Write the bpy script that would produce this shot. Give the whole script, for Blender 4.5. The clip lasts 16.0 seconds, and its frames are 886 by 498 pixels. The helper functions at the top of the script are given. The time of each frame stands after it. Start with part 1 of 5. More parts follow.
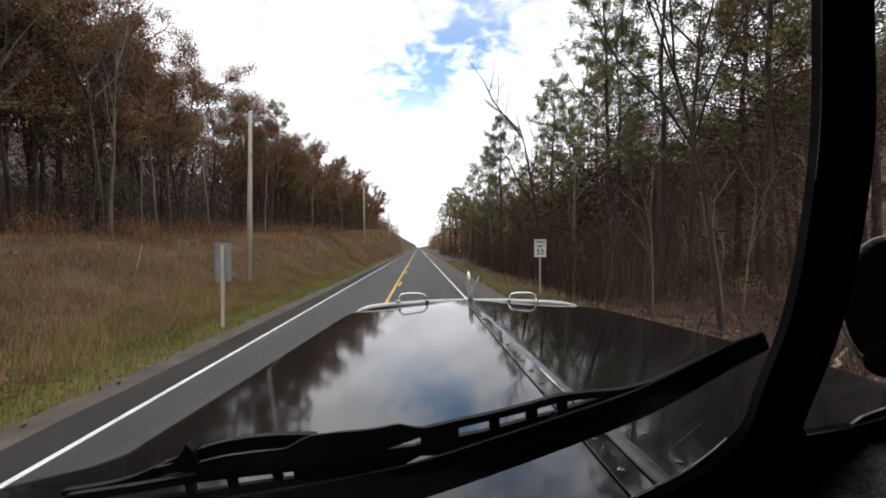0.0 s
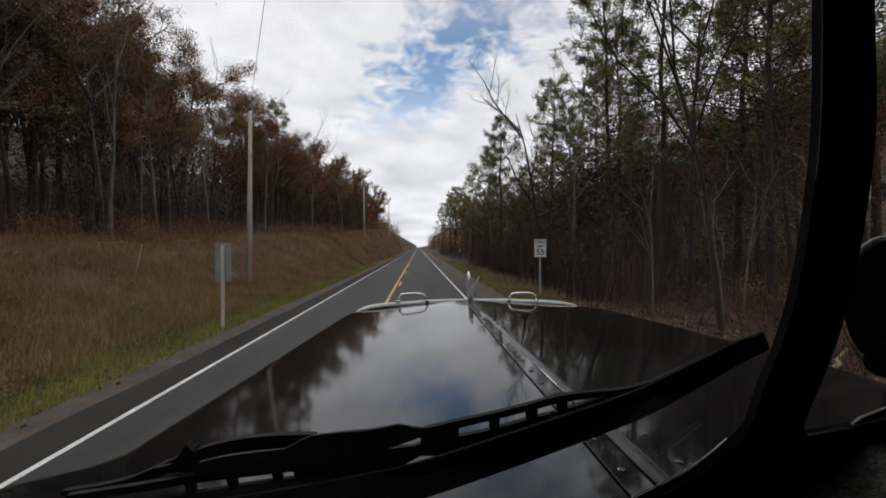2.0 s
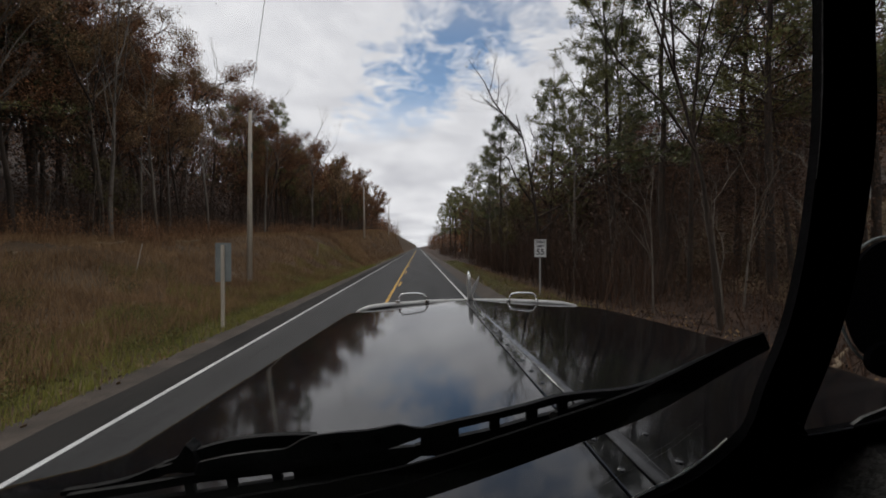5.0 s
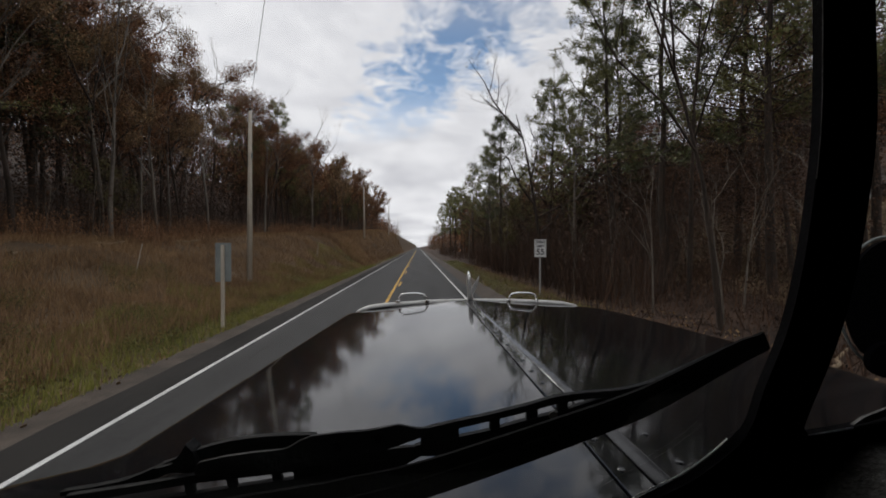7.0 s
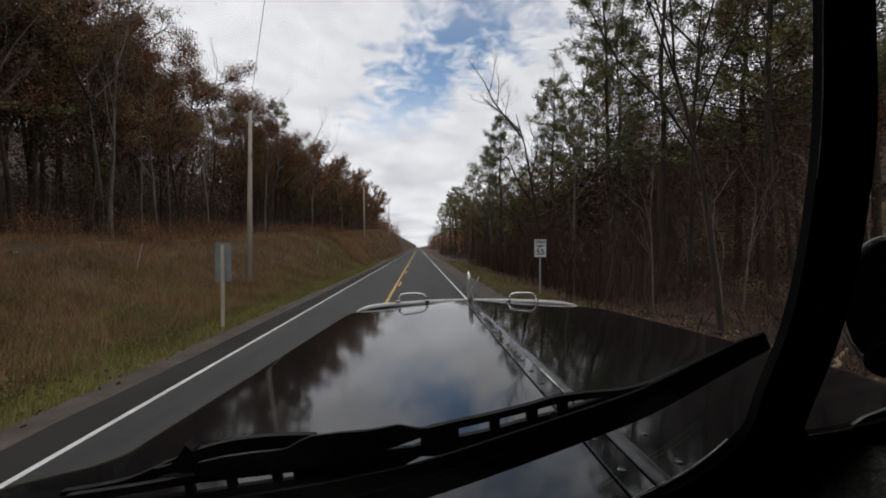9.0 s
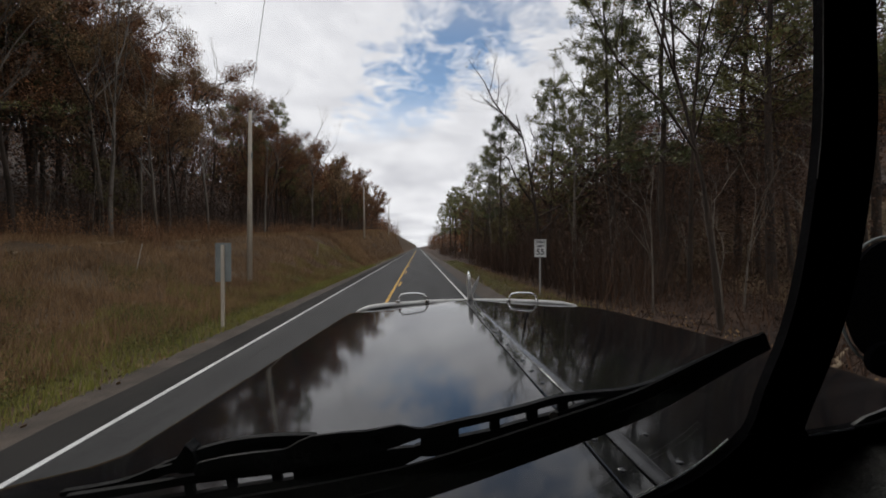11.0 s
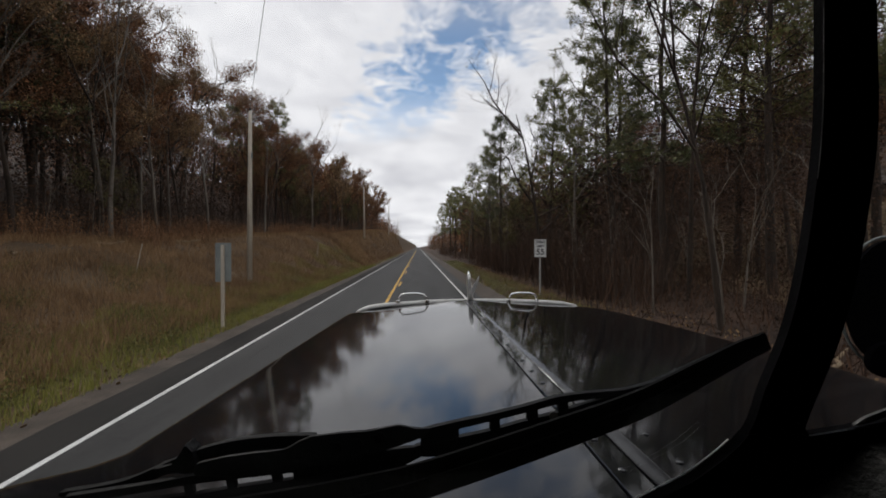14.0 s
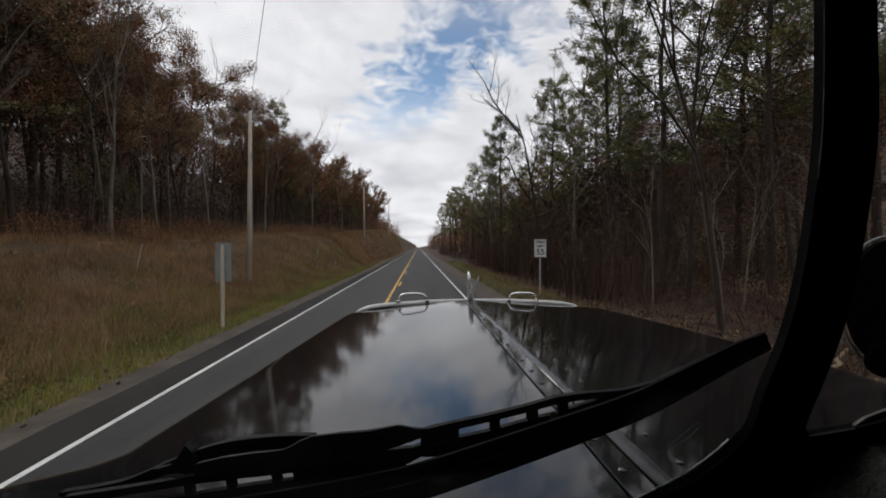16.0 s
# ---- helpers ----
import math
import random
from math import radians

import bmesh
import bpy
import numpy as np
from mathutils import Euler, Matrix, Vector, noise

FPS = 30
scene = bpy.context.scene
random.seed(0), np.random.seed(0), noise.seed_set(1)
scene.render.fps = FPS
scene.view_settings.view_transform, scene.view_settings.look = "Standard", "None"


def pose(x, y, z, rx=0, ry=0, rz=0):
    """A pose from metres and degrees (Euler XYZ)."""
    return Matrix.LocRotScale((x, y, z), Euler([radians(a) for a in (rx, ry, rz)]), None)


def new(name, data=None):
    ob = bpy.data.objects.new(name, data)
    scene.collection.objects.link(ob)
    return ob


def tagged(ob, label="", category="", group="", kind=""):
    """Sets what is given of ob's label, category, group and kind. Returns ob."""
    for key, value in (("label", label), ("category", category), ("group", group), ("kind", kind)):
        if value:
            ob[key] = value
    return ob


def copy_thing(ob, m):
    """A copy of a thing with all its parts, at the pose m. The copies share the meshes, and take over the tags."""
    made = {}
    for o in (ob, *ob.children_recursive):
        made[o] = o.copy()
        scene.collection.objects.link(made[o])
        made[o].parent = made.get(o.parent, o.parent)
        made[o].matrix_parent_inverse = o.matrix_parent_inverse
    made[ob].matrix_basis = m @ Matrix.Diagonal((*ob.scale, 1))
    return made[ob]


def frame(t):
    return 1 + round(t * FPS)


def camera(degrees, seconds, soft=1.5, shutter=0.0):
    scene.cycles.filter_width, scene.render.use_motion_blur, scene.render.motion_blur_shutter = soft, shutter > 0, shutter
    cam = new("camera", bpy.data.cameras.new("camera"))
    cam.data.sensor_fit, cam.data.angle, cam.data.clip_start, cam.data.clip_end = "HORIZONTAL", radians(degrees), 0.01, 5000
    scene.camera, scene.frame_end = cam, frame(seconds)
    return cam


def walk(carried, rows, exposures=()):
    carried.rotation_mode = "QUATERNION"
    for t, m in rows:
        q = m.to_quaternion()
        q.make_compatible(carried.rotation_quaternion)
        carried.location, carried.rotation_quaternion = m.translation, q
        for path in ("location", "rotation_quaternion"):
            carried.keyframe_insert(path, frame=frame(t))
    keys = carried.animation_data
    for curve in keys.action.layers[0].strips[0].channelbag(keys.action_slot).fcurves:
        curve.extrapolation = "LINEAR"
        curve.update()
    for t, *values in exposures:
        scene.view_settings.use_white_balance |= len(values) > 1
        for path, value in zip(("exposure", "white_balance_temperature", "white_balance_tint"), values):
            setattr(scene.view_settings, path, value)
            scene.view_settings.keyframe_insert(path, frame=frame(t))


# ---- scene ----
cam = camera(90.0, 16.0, soft=1.75)
walk(cam, [
    (0.0, pose(0.0, 5.5, 2.25, 89.71, 0.0, -3.21)),
    (4.0, pose(0.0, 5.5005, 2.25, 89.71, 0.0, -3.21)),
    (8.0, pose(0.0, 5.501, 2.25, 89.71, 0.0, -3.21)),
    (12.0, pose(0.0, 5.5015, 2.25, 89.71, 0.0, -3.21)),
    (16.0, pose(0.0, 5.502, 2.25, 89.71, 0.0, -3.21)),
], exposures=[(0.0, 0.95), (0.6, 0.44), (1.2, 0.22), (2.2, 0.06), (3.2, -0.08), (4.2, -0.16), (6.5, -0.08), (9.0, -0.03), (12.0, 0.02), (16.0, 0.03)])

# ---------------------------------------------------------------- world, sun
SUN_ELEV, SUN_ROT = radians(38), radians(150)
world = bpy.data.worlds.new("sky")
scene.world = world
world.use_nodes = True
wn, wl = world.node_tree.nodes, world.node_tree.links
wn.clear()


def wmath(op, a, b=None, c=None, clamp=False):
    n = wn.new("ShaderNodeMath")
    n.operation, n.use_clamp = op, clamp
    for i, v in enumerate((a, b, c)):
        if v is None:
            continue
        if isinstance(v, (int, float)):
            n.inputs[i].default_value = v
        else:
            wl.new(v, n.inputs[i])
    return n.outputs[0]


def wnoise(vec, scale, detail, rough, distort=0.0):
    n = wn.new("ShaderNodeTexNoise")
    n.inputs["Scale"].default_value, n.inputs["Detail"].default_value = scale, detail
    n.inputs["Roughness"].default_value, n.inputs["Distortion"].default_value = rough, distort
    wl.new(vec, n.inputs["Vector"])
    return n.outputs["Fac"]


w_tc = wn.new("ShaderNodeTexCoord")
w_sep = wn.new("ShaderNodeSeparateXYZ")
wl.new(w_tc.outputs["Generated"], w_sep.inputs[0])
w_z = wmath("ADD", wmath("MAXIMUM", w_sep.outputs["Z"], 0.0), 0.15)
w_u = wmath("DIVIDE", w_sep.outputs["X"], w_z)
w_v = wmath("DIVIDE", w_sep.outputs["Y"], w_z)
w_com = wn.new("ShaderNodeCombineXYZ")
wl.new(w_u, w_com.inputs[0]), wl.new(w_v, w_com.inputs[1])
# a ragged streak of open blue in the cloud deck
streak = wmath("ABSOLUTE", wmath("SUBTRACT", w_u, wmath("MULTIPLY_ADD", w_v, -0.37, 0.735)))
streak = wmath("SUBTRACT", 1.02, wmath("MULTIPLY", streak, 3.5))
patchy = wmath("MULTIPLY_ADD", wnoise(w_com.outputs[0], 7.5, 9.0, 0.66, 0.4), 3.8, -1.95)
fade = wmath("MULTIPLY", wmath("MULTIPLY", wmath("SUBTRACT", 2.62, w_v), 1.5, clamp=True), wmath("MULTIPLY_ADD", w_v, 0.9, -0.42, clamp=True))
gap = wmath("MULTIPLY", wmath("MULTIPLY", wmath("ADD", streak, patchy), 1.15, clamp=True), fade)
shade = wmath("MULTIPLY_ADD", wnoise(w_com.outputs[0], 1.7, 6.0, 0.58, 0.3), 0.95, 0.30)
fine = wmath("MULTIPLY_ADD", wnoise(w_com.outputs[0], 7.0, 6.0, 0.6, 0.6), 0.35, -0.17)
cloud_v = wmath("ADD", shade, fine)
w_ramp = wn.new("ShaderNodeValToRGB")
wl.new(cloud_v, w_ramp.inputs[0])
w_ramp.color_ramp.elements[0].position, w_ramp.color_ramp.elements[0].color = 0.45, (0.54, 0.54, 0.59, 1)
w_ramp.color_ramp.elements[1].position, w_ramp.color_ramp.elements[1].color = 0.95, (0.935, 0.928, 0.952, 1)
w_sky = wn.new("ShaderNodeTexSky")
w_sky.sky_type, w_sky.sun_disc = "NISHITA", False
w_sky.sun_elevation, w_sky.sun_rotation = SUN_ELEV, SUN_ROT
bg_sky, bg_cloud, w_mix, w_out = (wn.new("ShaderNodeBackground"), wn.new("ShaderNodeBackground"),
                                  wn.new("ShaderNodeMixShader"), wn.new("ShaderNodeOutputWorld"))
wl.new(w_sky.outputs[0], bg_sky.inputs[0]), wl.new(w_ramp.outputs[0], bg_cloud.inputs[0])
bg_sky.inputs[1].default_value, bg_cloud.inputs[1].default_value = 0.15, 1.06
wl.new(gap, w_mix.inputs[0]), wl.new(bg_cloud.outputs[0], w_mix.inputs[1]), wl.new(bg_sky.outputs[0], w_mix.inputs[2])
wl.new(w_mix.outputs[0], w_out.inputs[0])

sun = new("sun", bpy.data.lights.new("sun", "SUN"))
sun.data.energy, sun.data.angle, sun.data.color = 0.8, radians(14), (1.0, 0.95, 0.88)
sun.rotation_euler = (radians(90) - SUN_ELEV, 0, radians(180) - SUN_ROT + radians(180))


# ---------------------------------------------------------------- materials
def material(name, low, high, scale=3.0, rough=0.8, metal=0.0, bump=0.0, bump_scale=40.0, grain=0.3, island=0.0,
             coat=0.0, ior=1.45, stretch=(1, 1, 1), rough_var=0.08, translucent=0.0):
    m = bpy.data.materials.new(name)
    m.use_nodes = True
    n, l = m.node_tree.nodes, m.node_tree.links
    b = n["Principled BSDF"]
    tc, mp = n.new("ShaderNodeTexCoord"), n.new("ShaderNodeMapping")
    mp.inputs["Scale"].default_value = stretch
    l.new(tc.outputs["Object"], mp.inputs[0])
    big, small = n.new("ShaderNodeTexNoise"), n.new("ShaderNodeTexNoise")
    for t, s, d in ((big, scale, 5.0), (small, bump_scale, 4.0)):
        t.inputs["Scale"].default_value, t.inputs["Detail"].default_value = s, d
        t.inputs["Roughness"].default_value = 0.6
        l.new(mp.outputs[0], t.inputs["Vector"])
    add = n.new("ShaderNodeMath")
    add.operation = "MULTIPLY_ADD"
    l.new(small.outputs["Fac"], add.inputs[0])
    add.inputs[1].default_value = grain
    l.new(big.outputs["Fac"], add.inputs[2])
    sub = n.new("ShaderNodeMath")
    sub.operation = "MULTIPLY_ADD"
    l.new(add.outputs[0], sub.inputs[0])
    sub.inputs[1].default_value, sub.inputs[2].default_value = 2.2, -0.6 - 1.1 * grain
    fac = sub.outputs[0]
    if island:
        geo = n.new("ShaderNodeNewGeometry")
        isl = n.new("ShaderNodeMath")
        isl.operation = "MULTIPLY_ADD"
        l.new(geo.outputs["Random Per Island"], isl.inputs[0])
        isl.inputs[1].default_value = island
        l.new(fac, isl.inputs[2])
        half = n.new("ShaderNodeMath")
        half.operation = "SUBTRACT"
        half.use_clamp = True
        l.new(isl.outputs[0], half.inputs[0])
        half.inputs[1].default_value = island / 2
        fac = half.outputs[0]
    mix = n.new("ShaderNodeMix")
    mix.data_type = "RGBA"
    l.new(fac, mix.inputs["Factor"])
    mix.inputs["A"].default_value, mix.inputs["B"].default_value = (*low, 1), (*high, 1)
    l.new(mix.outputs["Result"], b.inputs["Base Color"])
    rv = n.new("ShaderNodeMath")
    rv.operation = "MULTIPLY_ADD"
    rv.use_clamp = True
    l.new(small.outputs["Fac"], rv.inputs[0])
    rv.inputs[1].default_value, rv.inputs[2].default_value = rough_var * 2, rough - rough_var
    l.new(rv.outputs[0], b.inputs["Roughness"])
    b.inputs["Metallic"].default_value, b.inputs["IOR"].default_value = metal, ior
    b.inputs["Coat Weight"].default_value, b.inputs["Coat Roughness"].default_value = coat, 0.03
    if bump:
        bp = n.new("ShaderNodeBump")
        bp.inputs["Strength"].default_value, bp.inputs["Distance"].default_value = bump, 0.02
        l.new(small.outputs["Fac"], bp.inputs["Height"])
        l.new(bp.outputs[0], b.inputs["Normal"])
    return m


ASPHALT = material("asphalt", (0.014, 0.014, 0.0142), (0.052, 0.051, 0.050), 1.1, 0.80, bump=0.6, bump_scale=60, grain=1.0, ior=1.40, stretch=(1, 0.12, 1))
ASPHALT_OLD = material("old_asphalt", (0.020, 0.019, 0.018), (0.046, 0.042, 0.038), 0.8, 0.95, ior=1.25, bump=0.5, bump_scale=70, grain=0.7, stretch=(1, 0.3, 1))
GRAVEL = material("shoulder_gravel", (0.042, 0.033, 0.026), (0.118, 0.094, 0.074), 1.2, 0.95, bump=1.0, bump_scale=35, grain=0.9)
PAINT_WHITE = material("white_road_paint", (0.45, 0.45, 0.44), (0.80, 0.80, 0.78), 2.0, 0.7, bump=0.2, bump_scale=80, grain=0.6)
PAINT_YELLOW = material("yellow_road_paint", (0.42, 0.24, 0.03), (0.72, 0.42, 0.05), 2.0, 0.7, bump=0.2, bump_scale=80, grain=0.6)
LITTER = material("leaf_litter", (0.020, 0.011, 0.007), (0.070, 0.036, 0.019), 0.35, 0.95, bump=1.0, bump_scale=9, grain=0.9)
DIRT = material("clay_dirt", (0.085, 0.046, 0.026), (0.18, 0.102, 0.060), 0.5, 0.95, bump=0.8, bump_scale=14, grain=0.5)
GRASS = material("green_grass", (0.100, 0.118, 0.022), (0.32, 0.315, 0.070), 0.5, 0.8, island=0.9)
WEED = material("weed_leaves", (0.055, 0.054, 0.016), (0.19, 0.178, 0.048), 0.9, 0.8, island=1.0)
FIELD = material("field_grass", (0.042, 0.036, 0.013), (0.115, 0.082, 0.030), 0.2, 0.9, island=0.8)
BARK = material("pine_bark", (0.020, 0.014, 0.010), (0.064, 0.045, 0.033), 2.0, 0.9, bump=1.0, bump_scale=18, grain=0.8, stretch=(1, 1, 0.25))
BARK_PALE = material("pale_bark", (0.070, 0.057, 0.046), (0.22, 0.19, 0.155), 2.0, 0.9, bump=0.7, bump_scale=18, grain=0.7, stretch=(1, 1, 0.3))
TWIG = material("grey_twig", (0.034, 0.024, 0.018), (0.11, 0.079, 0.060), 1.0, 0.9, island=0.8)
NEEDLE = material("pine_needles", (0.068, 0.076, 0.023), (0.22, 0.212, 0.066), 0.5, 0.7, island=0.9)
NEEDLE_DARK = material("dark_pine_needles", (0.034, 0.044, 0.016), (0.115, 0.122, 0.042), 0.5, 0.7, island=0.9)
LEAF_RUST = material("rust_oak_leaves", (0.084, 0.041, 0.019), (0.28, 0.130, 0.056), 0.4, 0.8, island=1.0)
LEAF_TAN = material("tan_oak_leaves", (0.095, 0.060, 0.028), (0.30, 0.19, 0.09), 0.4, 0.8, island=1.0)
BANK_GRASS = material("dry_bank_grass", (0.125, 0.072, 0.036), (0.36, 0.225, 0.115), 0.3, 0.9, island=0.9)
TURF = material("thin_turf", (0.060, 0.037, 0.019), (0.140, 0.090, 0.045), 0.5, 0.95, bump=1.0, bump_scale=12, grain=0.9)
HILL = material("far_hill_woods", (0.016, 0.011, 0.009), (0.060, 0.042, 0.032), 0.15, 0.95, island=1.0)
LEAF_OLIVE = material("olive_leaves", (0.05, 0.048, 0.016), (0.15, 0.125, 0.04), 0.4, 0.8, island=1.0)
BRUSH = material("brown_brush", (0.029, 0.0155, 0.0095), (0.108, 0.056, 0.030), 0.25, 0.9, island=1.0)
POLE_WOOD = material("weathered_pole", (0.33, 0.285, 0.225), (0.58, 0.52, 0.43), 1.5, 0.9, bump=0.6, bump_scale=30, grain=0.6, stretch=(1, 1, 0.15))
OLD_POST = material("dark_old_post", (0.07, 0.052, 0.038), (0.18, 0.14, 0.105), 2.0, 0.9, bump=0.5, bump_scale=30, stretch=(1, 1, 0.15))
POST_WOOD = material("post_wood", (0.14, 0.10, 0.06), (0.33, 0.25, 0.16), 2.0, 0.9, bump=0.5, bump_scale=30, stretch=(1, 1, 0.15))
GALV = material("galvanised_steel", (0.15, 0.17, 0.165), (0.27, 0.29, 0.28), 2.0, 0.6, metal=0.2, bump=0.1)
SIGN_STEEL = material("weathered_zinc_post", (0.26, 0.25, 0.235), (0.42, 0.41, 0.39), 3.0, 0.6, metal=0.2, bump=0.2, bump_scale=40)
SIGN_WHITE = material("white_sign_sheet", (0.62, 0.62, 0.60), (0.80, 0.80, 0.78), 2.0, 0.5)
SIGN_BLACK = material("black_sign_ink", (0.015, 0.015, 0.015), (0.03, 0.03, 0.03), 3.0, 0.5)
HOUSE_WHITE = material("peeling_white_boards", (0.12, 0.105, 0.09), (0.66, 0.65, 0.62), 1.3, 0.85, bump=0.5, bump_scale=8, grain=0.8, stretch=(1, 1, 0.5))
ROOF_RUST = material("rusty_roof_tin", (0.045, 0.033, 0.027), (0.20, 0.175, 0.16), 0.7, 0.7, metal=0.3, bump=0.4, bump_scale=6, grain=0.6)
HOUSE_DARK = material("dark_boards", (0.015, 0.013, 0.011), (0.045, 0.038, 0.032), 1.5, 0.9)
MAIL_BLACK = material("black_mailbox", (0.008, 0.008, 0.008), (0.022, 0.021, 0.020), 4.0, 0.7, ior=1.3)
CAR_PAINT = material("black_hood_paint", (0.004, 0.0045, 0.0055), (0.009, 0.0095, 0.011), 1.5, 0.065, ior=1.40, coat=0.12, bump_scale=60, grain=0.2, rough_var=0.02)
ROD_PAINT = material("worn_black_rod", (0.020, 0.021, 0.023), (0.075, 0.077, 0.081), 9.0, 0.24, metal=0.2, ior=1.6, bump=0.05, bump_scale=60, rough_var=0.06)
STRIP_PAINT = material("dull_black_strip", (0.012, 0.013, 0.015), (0.03, 0.032, 0.035), 6.0, 0.25, ior=1.6, bump=0.1, bump_scale=60, grain=0.4)
CHROME = material("chrome", (0.72, 0.72, 0.70), (0.88, 0.88, 0.86), 8.0, 0.12, metal=1.0, rough_var=0.05)
LIP_METAL = material("dull_plated_lip", (0.50, 0.50, 0.48), (0.74, 0.73, 0.70), 10.0, 0.55, metal=0.35, rough_var=0.1)
PALE_METAL = material("brushed_chrome", (0.55, 0.55, 0.54), (0.80, 0.80, 0.78), 10.0, 0.38, metal=0.75, rough_var=0.1)
STEEL = material("worn_steel", (0.30, 0.31, 0.33), (0.52, 0.54, 0.56), 10.0, 0.3, metal=1.0, bump=0.15, bump_scale=50, rough_var=0.1)
# mottled grey for the painted highlights on sill and post edge
HIGHLIGHT_GREY = material("dull_highlight_grey", (0.035, 0.035, 0.035), (0.10, 0.10, 0.098), 60.0, 0.6, metal=0.4, bump=0.2, bump_scale=90)
RUBBER = material("black_rubber", (0.002, 0.002, 0.002), (0.004, 0.004, 0.004), 12.0, 0.85, ior=1.18, bump=0.2, bump_scale=80)
BOLT_STEEL = material("dull_bolt_steel", (0.06, 0.055, 0.045), (0.14, 0.13, 0.11), 30.0, 0.5, metal=0.6)
SLASH = material("russet_dead_brush", (0.100, 0.050, 0.024), (0.31, 0.165, 0.082), 0.4, 0.9, island=1.0)
BRACKET = material("worn_wiper_bracket", (0.0045, 0.0048, 0.0055), (0.012, 0.0125, 0.014), 14.0, 0.6, ior=1.25, bump=0.2, bump_scale=90, rough_var=0.1)
WIPER_BLACK = material("black_wiper_steel", (0.003, 0.0032, 0.0037), (0.0075, 0.008, 0.009), 20.0, 0.65, ior=1.22, bump=0.2, bump_scale=120, rough_var=0.1)
CAB_BLACK = material("black_cab_paint", (0.0025, 0.0025, 0.003), (0.004, 0.004, 0.005), 8.0, 0.9, ior=1.1, bump=0.1, bump_scale=60)
DASH = material("textured_dash", (0.02, 0.02, 0.021), (0.07, 0.07, 0.068), 16.0, 0.75, bump=0.8, bump_scale=60, grain=0.7)

GLASS = bpy.data.materials.new("windshield_glass")
GLASS.use_nodes = True
g_b = GLASS.node_tree.nodes["Principled BSDF"]
g_b.inputs["Transmission Weight"].default_value, g_b.inputs["Roughness"].default_value = 1.0, 0.0
g_b.inputs["IOR"].default_value, g_b.inputs["Base Color"].default_value = 1.45, (0.97, 0.98, 0.98, 1)


# ---------------------------------------------------------------- mesh helpers
def mesh_object(name, verts, faces, mat, parent=None, label="", smooth=False):
    me = bpy.data.meshes.new(name)
    me.from_pydata([tuple(map(float, v)) for v in verts], [], [tuple(map(int, f)) for f in faces])
    me.materials.append(mat)
    if smooth:
        me.polygons.foreach_set("use_smooth", [True] * len(me.polygons))
    me.update()
    ob = new(name, me)
    if parent:
        ob.parent = parent
    return tagged(ob, label) if label else ob


def part(name, bm, mat, parent=None, label="", smooth=False):
    me = bpy.data.meshes.new(name)
    bmesh.ops.recalc_face_normals(bm, faces=bm.faces[:])
    bm.to_mesh(me)
    bm.free()
    me.materials.append(mat)
    if smooth:
        me.polygons.foreach_set("use_smooth", [True] * len(me.polygons))
    ob = new(name, me)
    if parent:
        ob.parent = parent
    return tagged(ob, label) if label else ob


def thing(name, at=(0, 0, 0), label="", category="", group="", kind="", turn=0):
    ob = new(name)
    ob.empty_display_size = 0.1
    ob.location, ob.rotation_euler = at, (0, 0, radians(turn))
    return tagged(ob, label, category, group, kind)


def box(bm, lo, hi, bevel=0.0, m=None):
    lo, hi = Vector(lo), Vector(hi)
    mat = Matrix.Translation((lo + hi) / 2) @ Matrix.Diagonal((*(hi - lo), 1))
    vs = bmesh.ops.create_cube(bm, size=1.0, matrix=(m or Matrix()) @ mat)["verts"]
    if bevel:
        edges = {e for v in vs for e in v.link_edges}
        bmesh.ops.bevel(bm, geom=list(edges), offset=bevel, segments=2, profile=0.7, affect="EDGES")
    return bm


def tube(bm, pts, radii, sides=8, flat=1.0, caps=True):
    """A tapered tube along pts; flat squeezes it in the second direction."""
    pts = [Vector(p) for p in pts]
    if isinstance(radii, (int, float)):
        radii = [radii] * len(pts)
    rings, prev = [], None
    for i, p in enumerate(pts):
        d = (pts[min(i + 1, len(pts) - 1)] - pts[max(i - 1, 0)]).normalized()
        a = Vector((0, 1, 0)) if abs(d.y) < 0.9 else Vector((0, 0, 1))
        s = d.cross(a).normalized() if prev is None else (prev - d * prev.dot(d)).normalized()
        prev = s
        t = d.cross(s)
        rings.append([bm.verts.new(p + s * math.cos(k * math.tau / sides) * radii[i] + t * math.sin(k * math.tau / sides) * radii[i] * flat)
                      for k in range(sides)])
    for a, b in zip(rings, rings[1:]):
        for k in range(sides):
            bm.faces.new((a[k], a[(k + 1) % sides], b[(k + 1) % sides], b[k]))
    if caps:
        bm.faces.new(rings[0][::-1]), bm.faces.new(rings[-1])
    return bm


def smooth_line(pts, n=4):
    """A smooth curve through the points, n steps from each to the next."""
    out = []
    for i in range(len(pts) - 1):
        p = [Vector(pts[min(max(i + k, 0), len(pts) - 1)]) for k in (-1, 0, 1, 2)]
        for k in range(n):
            t = k / n
            out.append(0.5 * (2 * p[1] + (p[2] - p[0]) * t + (2 * p[0] - 5 * p[1] + 4 * p[2] - p[3]) * t * t + (3 * p[1] - p[0] - 3 * p[2] + p[3]) * t ** 3))
    return out + [Vector(pts[-1])]


def plate(bm, outline, y0, y1, bevel=0.0):
    """An outline in x and z, given depth from y0 to y1."""
    f = [bm.verts.new((x, y0, z)) for x, z in outline]
    b = [bm.verts.new((x, y1, z)) for x, z in outline]
    n = len(f)
    bm.faces.new(f), bm.faces.new(b[::-1])
    for i in range(n):
        bm.faces.new((f[i], b[i], b[(i + 1) % n], f[(i + 1) % n]))
    if bevel:
        bmesh.ops.bevel(bm, geom=bm.edges[:], offset=bevel, segments=1, affect="EDGES")
    return bm


